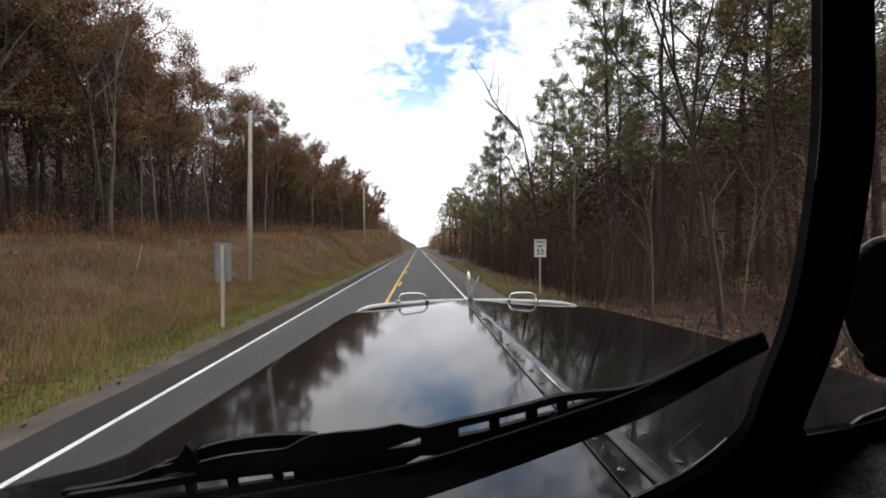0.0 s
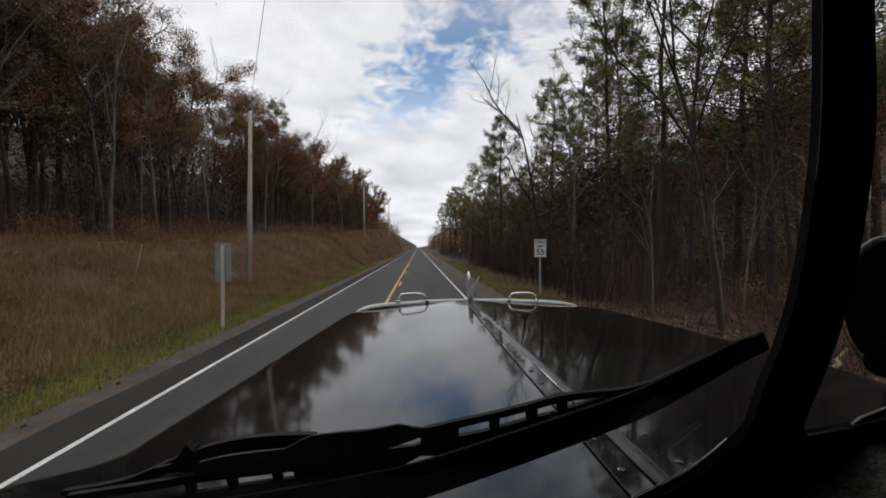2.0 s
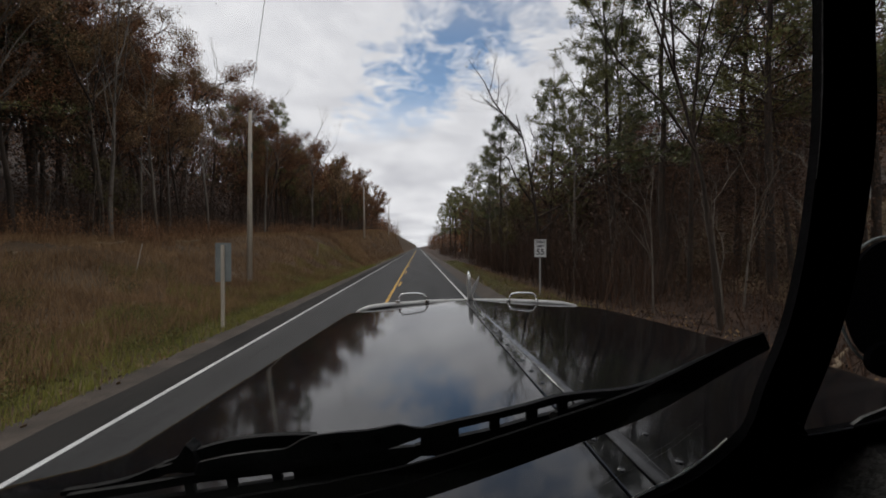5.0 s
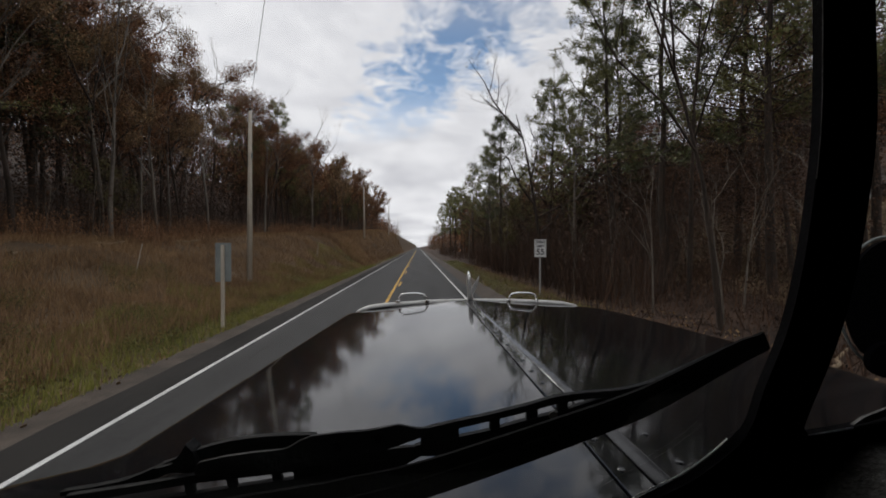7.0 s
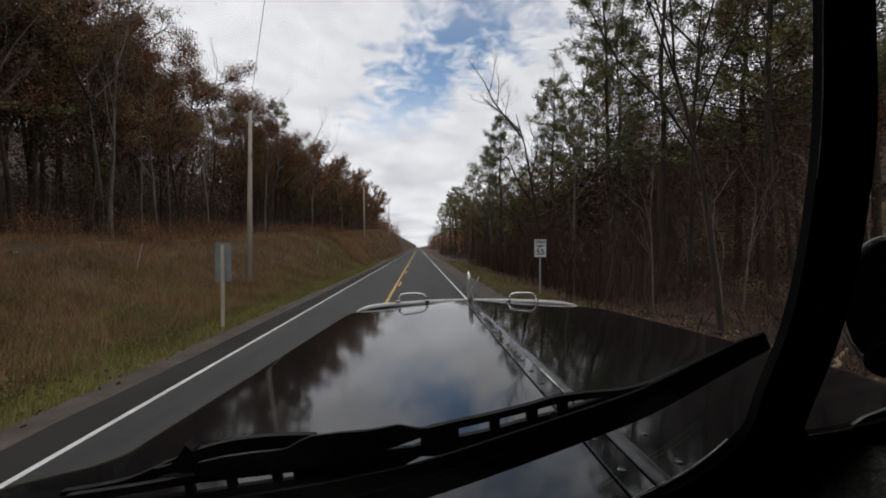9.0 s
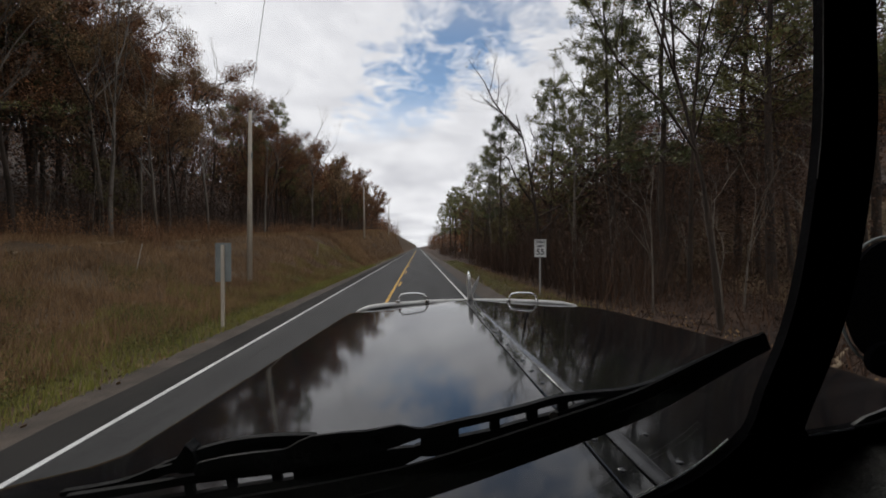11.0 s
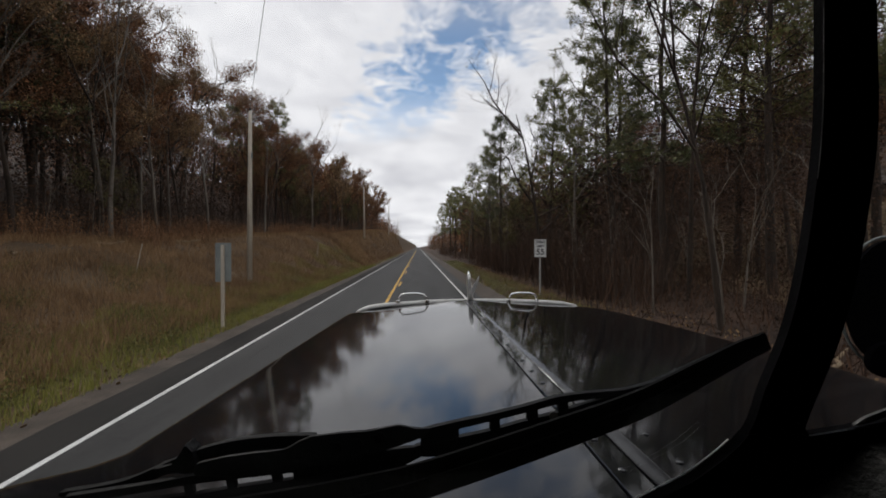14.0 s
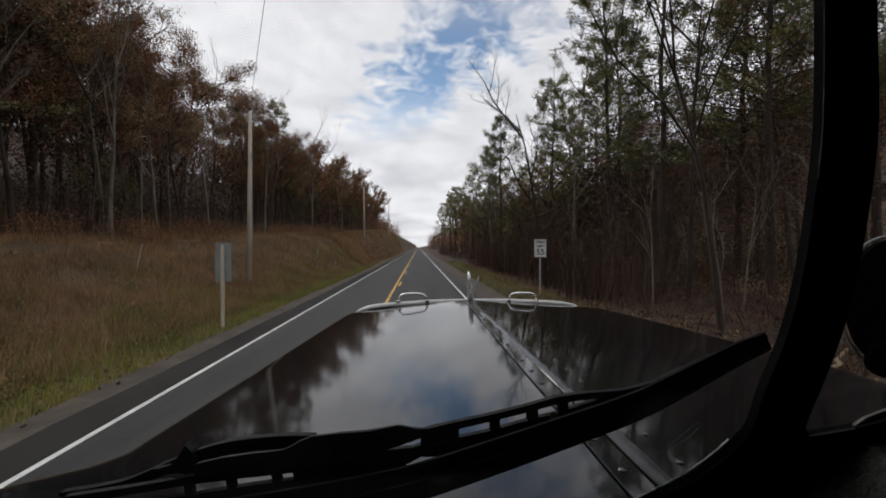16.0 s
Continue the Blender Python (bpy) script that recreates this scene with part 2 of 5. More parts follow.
def disc(bm, centre, r, y0, y1, rz=None, sides=20):
    return plate(bm, [(centre[0] + r * math.cos(k * math.tau / sides), centre[1] + (rz or r) * math.sin(k * math.tau / sides)) for k in range(sides)], y0, y1)


def smooth01(x):
    x = min(max(x, 0.0), 1.0)
    return x * x * (3 - 2 * x)


# ---------------------------------------------------------------- ground
BANK = ((-60, 2.0), (20, 2.2), (40, 2.9), (66, 3.7), (128, 6.5), (220, 8.0), (1500, 9.0))


def bank_height(y):
    for (a, za), (b, zb) in zip(BANK, BANK[1:]):
        if y <= b:
            return za + (zb - za) * (y - a) / (b - a)
    return BANK[-1][1]


def wood_edge(y):
    """Where the woods on the bank begin."""
    return -18.0 + 4.0 * smooth01((y - 35) / 45) + math.sin(y * 0.23) + 0.9 * math.sin(y * 0.61 + 1.0)


def gz(x, y):
    """The height of the ground."""
    n = noise.noise((x * 0.13, y * 0.13, 3.0)) * 0.5 + noise.noise((x * 0.45, y * 0.45, 7.0)) * 0.12
    if x < -5.0:
        s = -5.0 - x
        z = bank_height(y) * smooth01((s - 0.6) / (13.0 - 8.8 * smooth01((y - 15) / 50))) + 1.1 * n * smooth01((s - 0.5) / 5)
        z += 0.34 * (min(max(s, 14.0), 80.0) - 14.0)
        return z - 0.02
    if x > 3.4:
        z = n * smooth01((x - 5) / 5) * 0.6
        z += 0.20 * max(0.0, min(x, 41.0) - 11.0) + 0.52 * max(0.0, min(x, 130.0) - 46.0)
        z += 0.5 * smooth01((y - 10) / 12) * smooth01((x - 6.5) / 5)
        return z - 0.02
    return -0.05


def axis(lo, hi, fine_lo, fine_hi, step, grow):
    a, d = [fine_lo], step
    while a[0] > lo:
        d *= grow
        a.insert(0, a[0] - d)
    v, d = fine_lo, step
    while v < fine_hi:
        v += step
        a.append(v)
    while a[-1] < hi:
        d *= grow
        a.append(a[-1] + d)
    return a


gx, gy = axis(-1300, 1300, -24, 52, 0.8, 1.22), axis(-400, 1800, -6, 90, 1.0, 1.18)
g_verts = [(x, y, gz(x, y)) for y in gy for x in gx]
g_faces = [(j * len(gx) + i, j * len(gx) + i + 1, (j + 1) * len(gx) + i + 1, (j + 1) * len(gx) + i)
           for j in range(len(gy) - 1) for i in range(len(gx) - 1)]
ground = mesh_object("ground", g_verts, g_faces, LITTER, smooth=True)
ground.data.materials.append(TURF)
ground.data.polygons.foreach_set("material_index", [int(wood_edge(p.center.y) - 0.6 < p.center.x < 0 or (11.5 < p.center.x < 44 and p.center.y < 60)) for p in ground.data.polygons])
tagged(ground, "rolling ground with thin turf and brown leaf litter", "ground", kind="structure")


def strip(name, x0, x1, z, mat, label, category, y0=-40.0, y1=1500.0, wob0=0.0, wob1=0.0, kind="structure"):
    ys = axis(y0, y1, -2, 70, 0.7, 1.2) if y1 > 1000 else [y0 + (y1 - y0) * k / 4 for k in range(5)]
    vs, fs = [], []
    for k, y in enumerate(ys):
        a = x0 + wob0 * noise.noise((y * 0.5, 1.0, x0)) + wob0 * 0.6 * noise.noise((y * 1.7, 2.0, x0))
        b = x1 + wob1 * noise.noise((y * 0.5, 4.0, x1)) + wob1 * 0.6 * noise.noise((y * 1.7, 5.0, x1))
        vs += [(a, y, z), (b, y, z), (a, y, z - 0.12), (b, y, z - 0.12)]
        if k:
            i = 4 * k
            fs += [(i - 4, i - 3, i + 1, i), (i - 4, i, i + 2, i - 2), (i + 1, i - 3, i - 1, i + 3)]
    return tagged(mesh_object(name, vs, fs, mat), label, category, kind=kind)


strip("shoulder_left", -5.1, -4.25, 0.018, GRAVEL, "crumbly grey-brown gravel shoulder along the road", "shoulder", wob0=0.12)
strip("shoulder_right", 2.5, 3.9, 0.018, GRAVEL, "crumbly grey-brown gravel shoulder along the road", "shoulder", wob1=0.15)
strip("pavement_edge_left", -4.55, -3.70, 0.026, ASPHALT_OLD, "older dark asphalt edge outside the white line", "road edge", wob0=0.04)
strip("road", -3.86, 2.75, 0.034, ASPHALT, "straight two-lane dark asphalt country road", "road", wob1=0.03)
strip("edge_line_left", -3.885, -3.808, 0.040, PAINT_WHITE, "solid white painted edge line on asphalt", "road marking")
strip("edge_line_right", 2.00, 2.10, 0.040, PAINT_WHITE, "solid white painted edge line on asphalt", "road marking")
strip("centre_line_solid", -1.33, -1.21, 0.040, PAINT_YELLOW, "solid yellow painted centre line on asphalt", "road marking")
for k in range(24):
    strip("centre_line_dash", -1.12, -1.01, 0.040, PAINT_YELLOW, "broken yellow painted centre line dash on asphalt", "road marking",
          y0=6.0 + k * 12.2, y1=9.1 + k * 12.2)


def driveway():
    line = ((2.9, -3.5, 4.6), (6.0, -3.7, 4.2), (9.5, -2.3, 3.6), (12.6, 0.3, 2.8), (15.0, 4.5, 2.0), (17.8, 9.5, 1.6), (20.4, 15.0, 1.4), (24.0, 22.0, 1.3))
    pts = []
    for (a, b) in zip(line, line[1:]):
        for k in range(6):
            pts.append([a[i] + (b[i] - a[i]) * k / 6 for i in range(3)])
    pts.append(list(line[-1]))
    for _ in range(6):
        pts = [pts[0]] + [[(a[i] + 2 * b[i] + c[i]) / 4 for i in range(3)] for a, b, c in zip(pts, pts[1:], pts[2:])] + [pts[-1]]
    vs, fs, n = [], [], 12
    for k, (x, y, w) in enumerate(pts):
        a, b = pts[max(k - 1, 0)], pts[min(k + 1, len(pts) - 1)]
        d = Vector((b[0] - a[0], b[1] - a[1])).normalized()
        s = Vector((d.y, -d.x))
        for j in range(n + 1):
            u = (j / n * 2 - 1) * w * (1 + 0.12 * noise.noise((k * 0.4, j // n * 9.0, 2.0)))
            px, py = x + s.x * u, y + s.y * u
            rut = -0.035 * math.exp(-((abs(u) - 0.8) / 0.28) ** 2)
            crown = 0.06 * (1 - (j / n * 2 - 1) ** 4)
            vs.append((px, py, max(gz(px, py) + crown + rut + 0.01, 0.0) if px < 6 else gz(px, py) + crown + rut + 0.01))
        if k:
            for j in range(n):
                i = k * (n + 1) + j
                fs.append((i - n - 1, i - n, i + 1, i))
    tagged(mesh_object("driveway", vs, fs, DIRT, smooth=True), "rutted orange clay driveway joining the road", "driveway", kind="structure")


driveway()


# ---------------------------------------------------------------- loose cover: grass, brush, leaves
rng = np.random.default_rng(5)


def on_drive(x, y):
    if x < 2 or x > 26 or y < -8.5 or y > 24:
        return False
    if x < 12:
        return -8.2 < y < 0.6 + max(0, x - 7) * 0.35
    return abs(x - (12.5 + max((y + 1) * 0.5, 0))) < 2.0


def scatter(n, x0, x1, y0, y1, power=1.0, keep=None):
    """Places on the ground, denser towards y0."""
    out = []
    while len(out) < n:
        x, y = x0 + (x1 - x0) * rng.random(), y0 + (y1 - y0) * rng.random() ** power
        if on_drive(x, y) or (keep and not keep(x, y)):
            continue
        out.append((x, y, gz(x, y)))
    return np.array(out)


def blades(name, pts, height, width, mat, label, category, lean=0.5):
    """Single blades or twigs, one triangle each."""
    n = len(pts)
    a = rng.random(n) * math.tau
    h = height * (0.5 + rng.random(n))
    w = width * (0.6 + 0.8 * rng.random(n))
    side = np.stack([np.cos(a), np.sin(a), np.zeros(n)], 1) * w[:, None]
    b = rng.random(n) * math.tau
    top = pts + np.stack([np.cos(b) * lean * h * rng.random(n), np.sin(b) * lean * h * rng.random(n), h], 1)
    low = pts - np.array([0, 0, 0.02])
    vs = np.stack([low - side, low + side, top], 1).reshape(-1, 3)
    ob = mesh_object(name, vs, np.arange(3 * n).reshape(-1, 3), mat)
    return tagged(ob, label, category, kind="stuff")


def flecks(n, centres, spread, size):
    """Loose leaves: two triangles each, round the centres."""
    c = centres[rng.integers(0, len(centres), n)] + np.clip(rng.normal(size=(n, 3)), -1.7, 1.7) * np.array(spread)
    d1 = rng.normal(size=(n, 3))
    d1 /= np.linalg.norm(d1, axis=1)[:, None]
    d2 = np.cross(d1, rng.normal(size=(n, 3)))
    d2 /= np.linalg.norm(d2, axis=1)[:, None]
    s = (size * (0.6 + 0.8 * rng.random(n)))[:, None]
    v = np.stack([c - d1 * s, c + d2 * s * 0.55, c + d1 * s, c - d2 * s * 0.55], 1).reshape(-1, 3)
    return v, np.arange(4 * n).reshape(-1, 4)


def thicket(name, pts, height, stems, leaves, leaf_size, mat, label):
    """Tangled brush: thin stems and small dead leaves."""
    n = len(pts)
    base = np.repeat(pts, stems, 0) + np.concatenate([rng.normal(size=(n * stems, 2)) * 0.35, np.zeros((n * stems, 1))], 1)
    m = len(base)
    h = height * (0.35 + 0.9 * rng.random(m))
    a, b = rng.random(m) * math.tau, rng.random(m) * math.tau
    side = np.stack([np.cos(a), np.sin(a), np.zeros(m)], 1) * (0.008 + 0.012 * rng.random(m))[:, None]
    top = base + np.stack([np.cos(b) * 0.35 * h, np.sin(b) * 0.35 * h, h], 1)
    mid = (base + top) / 2 + rng.normal(size=(m, 3)) * 0.12
    v1 = np.stack([base - side, base + side, mid + side * 0.7, mid - side * 0.7, top], 1).reshape(-1, 3)
    k = np.arange(m)[:, None] * 5
    q = [tuple(r) for r in (k + np.array([0, 1, 2, 3])).tolist()] + [tuple(r) for r in (k + np.array([3, 2, 4])).tolist()]
    cent = np.concatenate([mid, top, (mid + top) / 2])
    v2, f2 = flecks(n * leaves, cent, (0.22, 0.22, 0.25), leaf_size)
    ob = mesh_object(name, np.concatenate([v1, v2]), q + [tuple(r) for r in (f2 + len(v1)).tolist()], mat)
    return tagged(ob, label, "brush", kind="stuff")


# ---------------------------------------------------------------- trees
class Wood:
    """Collects the tubes of a tree's trunk and limbs."""

    def __init__(self):
        self.v, self.f = [], []

    def limb(self, pts, r0, r1, sides):
        start = len(self.v)
        n = len(pts)
        for i, p in enumerate(pts):
            d = (pts[min(i + 1, n - 1)] - pts[max(i - 1, 0)]).normalized()
            a = Vector((1, 0, 0)) if abs(d.x) < 0.8 else Vector((0, 0, 1))
            s = d.cross(a).normalized()
            t = d.cross(s)
            r = r0 + (r1 - r0) * i / (n - 1)
            for k in range(sides):
                c = math.cos(k * math.tau / sides) * r
                q = math.sin(k * math.tau / sides) * r
                self.v.append(p + s * c + t * q)
        for i in range(n - 1):
            for k in range(sides):
                a, b = start + i * sides, start + (i + 1) * sides
                self.f.append((a + k, a + (k + 1) % sides, b + (k + 1) % sides, b + k))


def curve_points(rnd, p, d, length, segs, wobble, lift=0.0):
    pts = [p.copy()]
    d = d.normalized()
    for _ in range(segs):
        d = (d + Vector((rnd.gauss(0, wobble), rnd.gauss(0, wobble), rnd.gauss(0, wobble) + lift))).normalized()
        p = p + d * (length / segs)
        pts.append(p)
    return pts


def make_tree(name, wood, crown_v, crown_f, bark, leaf, label, category, group):
    tree = thing(name, (0, 0, 0), label, category, group)
    mesh_object("trunk", wood.v, wood.f, bark, tree, smooth=True)
    if len(crown_f):
        mesh_object("crown", crown_v, crown_f, leaf, tree)
    return tree


def needle_tufts(centres, dirs, count, length, width):
    """Tufts of needles: narrow triangles that fan out from each centre."""
    c = np.repeat(np.array(centres), count, 0)
    d = np.repeat(np.array(dirs), count, 0)
    n = len(c)
    w = rng.normal(size=(n, 3)) * 0.8 + d * 0.7
    w /= np.linalg.norm(w, axis=1)[:, None]
    s = np.cross(w, rng.normal(size=(n, 3)))
    s /= np.linalg.norm(s, axis=1)[:, None]
    ln = (length * (0.5 + 0.8 * rng.random(n)))[:, None]
    c = c + rng.normal(size=(n, 3)) * length * 0.35
    v = np.stack([c - s * width, c + s * width, c + w * ln], 1).reshape(-1, 3)
    return v, np.arange(3 * n).reshape(-1, 3).tolist()


def pine(seed, h, r, start, spread, branches, tufts, needles, length, width, lean=(0, 0), mat=NEEDLE, label="", group="roadside pines"):
    """A pine: one leaning trunk, uneven whorls of limbs with tufts of needles towards their ends."""
    rnd = random.Random(seed)
    wood, centres, dirs = Wood(), [], []
    trunk = [Vector((lean[0] * (k / 10) ** 1.3 * h + rnd.gauss(0, 0.05), lean[1] * k / 10 * h + rnd.gauss(0, 0.05), h * k / 10 - 0.3 * (k == 0))) for k in range(11)]
    wood.limb(trunk, r, 0.03, 8)
    for b in range(branches):
        f = start + (1 - start) * ((b + rnd.random()) / branches) ** 0.9
        f = min(f, 0.985)
        i = int(f * 10)
        p = trunk[i].lerp(trunk[i + 1], f * 10 - i)
        u = (f - start) / (1 - start)
        ln = spread * (0.35 + 0.65 * math.sin(math.pi * min(1, 0.25 + 0.75 * (1 - u)) * 0.62)) * (0.30 + 0.95 * rnd.random()) * (1 - 0.58 * u)
        a = b * 2.4 + rnd.random() * 1.2
        d = Vector((math.cos(a), math.sin(a), 0.12 + 0.5 * u + rnd.gauss(0, 0.15)))
        pts = curve_points(rnd, p, d, ln, 4, 0.19, 0.05)
        wood.limb(pts, max(0.012, r * 0.22 * (1 - u * 0.7)), 0.007, 4)
        side = Vector((-d.y, d.x, 0)).normalized()
        for t in range(tufts):
            g = 0.22 + 0.78 * rnd.random() ** 0.8
            j = min(3, int(g * 4))
            q = pts[j].lerp(pts[j + 1], g * 4 - j)
            reach = (0.10 + 0.34 * ln * (1.08 - g)) * rnd.choice((-1, 1)) * (0.3 + 0.7 * rnd.random())
            off = side * reach + d * abs(reach) * 0.6 + Vector((rnd.gauss(0, 0.06), rnd.gauss(0, 0.06), rnd.gauss(0.06, 0.10)))
            centres.append(q + off)
            dirs.append((off.normalized() * 0.6 + d * 0.4 + Vector((0, 0, 0.35))).normalized())
            if t % 4 == 0:
                wood.limb([q, q + off], 0.008, 0.004, 3)
    v, f = needle_tufts(centres, dirs, needles, length, width)
    return make_tree("pine_tree", wood, v, f, BARK, mat, label, "pine tree", group)


def broadleaf(seed, h, r, levels, leaves, leaf_size, bark, leaf, label, group, fork=0.35, name="oak_tree", category="tree", spread=0.55, kids=4, lean=(0, 0)):
    """A broad-leaved tree, bare or in dead leaf: trunk, forking limbs and fine twigs."""
    rnd = random.Random(seed)
    wood, ends = Wood(), []

    def grow(p, d, length, rad, level):
        segs = 5 if level == 0 else 3
        pts = curve_points(rnd, p, d, length, segs, 0.05 if level == 0 else 0.14, 0.04)
        wood.limb(pts, rad, rad * (0.12 if level == 0 else 0.4), 7 if level == 0 else 4 if level < 2 else 3)
        if level == levels:
            ends.extend(pts[1:])
            return
        for k in range(kids + (2 if level == 0 else 0)):
            f = (fork + (1 - fork) * (k + rnd.random()) / (kids + 2)) if level == 0 else 0.3 + 0.7 * rnd.random()
            i = min(segs - 1, int(f * segs))
            q = pts[i].lerp(pts[i + 1], f * segs - i)
            a = rnd.random() * math.tau
            out = Vector((math.cos(a), math.sin(a), 0))
            main = (pts[i + 1] - pts[i]).normalized()
            nd = (main * (1.0 if level else 0.75) + out * (spread + 0.3 * rnd.random()) + Vector((0, 0, 0.18))).normalized()
            grow(q, nd, length * (0.36 + 0.22 * rnd.random()) * (1.05 if level else 1 - 0.35 * f), max(rad * 0.42, 0.006), level + 1)

    grow(Vector((0, 0, -0.3)), Vector((lean[0], lean[1], 1)), h * 0.8, r, 0)
    v, f = (np.zeros((0, 3)), [])
    if leaves:
        v, q = flecks(leaves, np.array([tuple(e) for e in ends]), (0.36, 0.36, 0.30), leaf_size)
        f = q.tolist()
    return make_tree(name, wood, v, f, bark, leaf, label, category, group)


def place(tree, x, y, s=1.0, turn=0.0, first=False):
    m = pose(x, y, gz(x, y), 0, 0, turn)
    if first:
        tree.matrix_basis = m @ Matrix.Scale(s, 4)
        return tree
    ob = copy_thing(tree, m)
    ob.scale = (s, s, s)
    return ob


def plant(kinds, spots):
    """Set trees of these kinds at the spots (x, y, scale)."""
    used = set()
    for i, (x, y, s) in enumerate(spots):
        t = kinds[i % len(kinds)]
        place(t, x, y, s, turn=(i * 137.5) % 360, first=id(t) not in used)
        used.add(id(t))


# the big leaning pine beside the driveway
big_pine = pine(11, 17.5, 0.25, 0.36, 6.2, 88, 58, 14, 0.19, 0.017, lean=(-0.17, 0.0), mat=NEEDLE_DARK,
                label="tall dark green pine leaning over the clay driveway", group="roadside pines")
place(big_pine, 12.5, 6.2, 1.0, 0, first=True)
bm = bmesh.new()
tube(bm, [(-0.13, 0.0, 1.62), (-0.15, 0.0, 1.74)], [0.262, 0.258], 12, caps=False)
part("tin_band", bm, GALV, big_pine, "white tin band nailed round the trunk")

PINE_LABEL = "tall green pine with bare lower trunk in the roadside woods"
pines = [pine(21 + k, 14 + k, 0.17, 0.34, 4.6, 50, 24, 9, 0.24, 0.024, lean=(0.03 * (k - 1), 0.02), mat=(NEEDLE, NEEDLE_DARK, NEEDLE)[k], label=PINE_LABEL) for k in range(3)]
oaks = [broadleaf(31 + k, 15 + k, 0.16, 3, 11500, 0.068, BARK, (LEAF_RUST, LEAF_TAN, LEAF_RUST)[k],
                  ("rust-brown oak still holding dead leaves at the wood edge", "tan oak still holding dead leaves at the wood edge", "rust-brown oak still holding dead leaves at the wood edge")[k],
                  "autumn oaks") for k in range(3)]
far_pines = [pine(26, 15, 0.17, 0.32, 4.4, 40, 16, 6, 0.34, 0.042, mat=NEEDLE, label=PINE_LABEL)]
far_oaks = [broadleaf(36 + k, 15 + k, 0.16, 2, 2600, 0.17, BARK, (LEAF_RUST, LEAF_TAN)[k],
                      ("rust-brown oak still holding dead leaves at the wood edge", "tan oak still holding dead leaves at the wood edge")[k], "autumn oaks", kids=5) for k in range(2)]
olives = [broadleaf(41 + k, 9, 0.09, 3, 3800, 0.085, BARK, LEAF_OLIVE, "small olive-yellow tree thinning in late autumn", "understorey trees", name="small_tree", fork=0.2) for k in range(1)]
bares = [broadleaf(51 + k, 15, 0.13, 4, 0, 0, BARK_PALE, TWIG, "tall bare pale-barked tree with fine leafless twigs", "bare trees", name="bare_tree", kids=3, spread=0.45) for k in range(3)]
dark_bares = [broadleaf(81 + k, 15, 0.10, 4, 500, 0.07, BARK, LEAF_TAN, "tall thin dark-barked tree with a few last leaves", "bare trees", name="bare_tree", kids=3, spread=0.6, fork=0.45, lean=(-0.06, 0.0)) for k in range(2)]
wide_bare = broadleaf(91, 13, 0.15, 4, 0, 0, BARK, TWIG, "wide bare grey tree spreading its twigs over the road edge", "bare trees", name="bare_tree", kids=4, spread=0.85, fork=0.22, lean=(-0.16, -0.05))
saplings = [broadleaf(61 + k, 7, 0.05, 3, 0, 0, BARK_PALE, TWIG, "slender bare sapling in the brush", "bare saplings", name="bare_sapling", kids=3, spread=0.4) for k in range(2)]


def spots(n, x0, x1, y0, y1, s0, s1, gap, keep=None):
    out, tries = [], 0
    while len(out) < n and tries < 4000:
        tries += 1
        x, y = x0 + (x1 - x0) * rng.random(), y0 + (y1 - y0) * rng.random()
        if on_drive(x, y) or (keep and not keep(x, y)) or any((x - a) ** 2 + (y - b) ** 2 < gap * gap for a, b, _ in out):
            continue
        out.append((x, y, s0 + (s1 - s0) * rng.random()))
    return out


deep_left = lambda x, y: x < wood_edge(y) - 0.3
plant(pines, [(-19.5, 24.0, 0.9), (-21.0, 31.0, 0.95), (-17.8, 62.0, 1.0)] + spots(5, -34, -20, 6, 50, 0.8, 1.0, 4, deep_left)
      + [(11.6, 19.5, 0.95), (14.2, 24.5, 1.1), (9.4, 22.2, 0.92), (17.0, 21.0, 1.0), (8.8, 35, 0.92), (7.6, 46, 0.92), (9.9, 27.5, 0.98), (8.0, 56, 0.95), (15.5, 17.5, 1.0), (19.0, 24.0, 1.05), (12.5, 41, 0.9), (12.4, 32, 1.0), (16.5, 46, 1.0)])
plant(far_pines, [(8.5, 74, 0.9), (7.8, 98, 0.95), (8.4, 120, 1.0), (9.5, 138, 1.1), (10, 108, 1.0), (8.5, 158, 1.1), (12, 142, 1.1)]
      + spots(9, 10, 20, 50, 120, 0.7, 0.9, 4.0) + spots(6, 60, 100, 60, 130, 0.8, 1.1, 6) + spots(5, -32, -18, 60, 120, 0.8, 1.0, 5))
plant(oaks, spots(20, -24, -16.5, 6, 48, 0.76, 0.94, 2.1, deep_left) + [(-19.6, 15, 1.08), (-21.0, 19, 1.15), (-20.6, 23, 1.08), (-22.5, 27, 1.15), (-24.0, 22, 1.2), (-21.0, 31, 1.08), (-20.5, 38, 0.98), (-23.0, 34, 1.06), (-22.5, 43, 1.1)] + spots(20, -40, -22, 8, 70, 0.92, 1.1, 3.0, deep_left) + spots(8, -20, -14, 48, 74, 0.74, 0.92, 2.4, deep_left)
      + spots(7, 10.5, 22, 20, 42, 0.62, 0.85, 3.0))
plant(far_oaks, spots(50, -30, -13.5, 70, 190, 0.78, 1.02, 3.0, deep_left) + spots(16, 10, 22, 42, 120, 0.5, 0.72, 2.6) + spots(4, 60, 110, 70, 130, 0.8, 1.0, 8))
plant(olives, spots(10, 6.8, 14, 26, 90, 0.6, 0.9, 2.5) + spots(4, -22, -17, 12, 40, 0.45, 0.6, 2.5, deep_left) + spots(5, -17, -13.8, 50, 120, 0.6, 0.9, 4, deep_left))
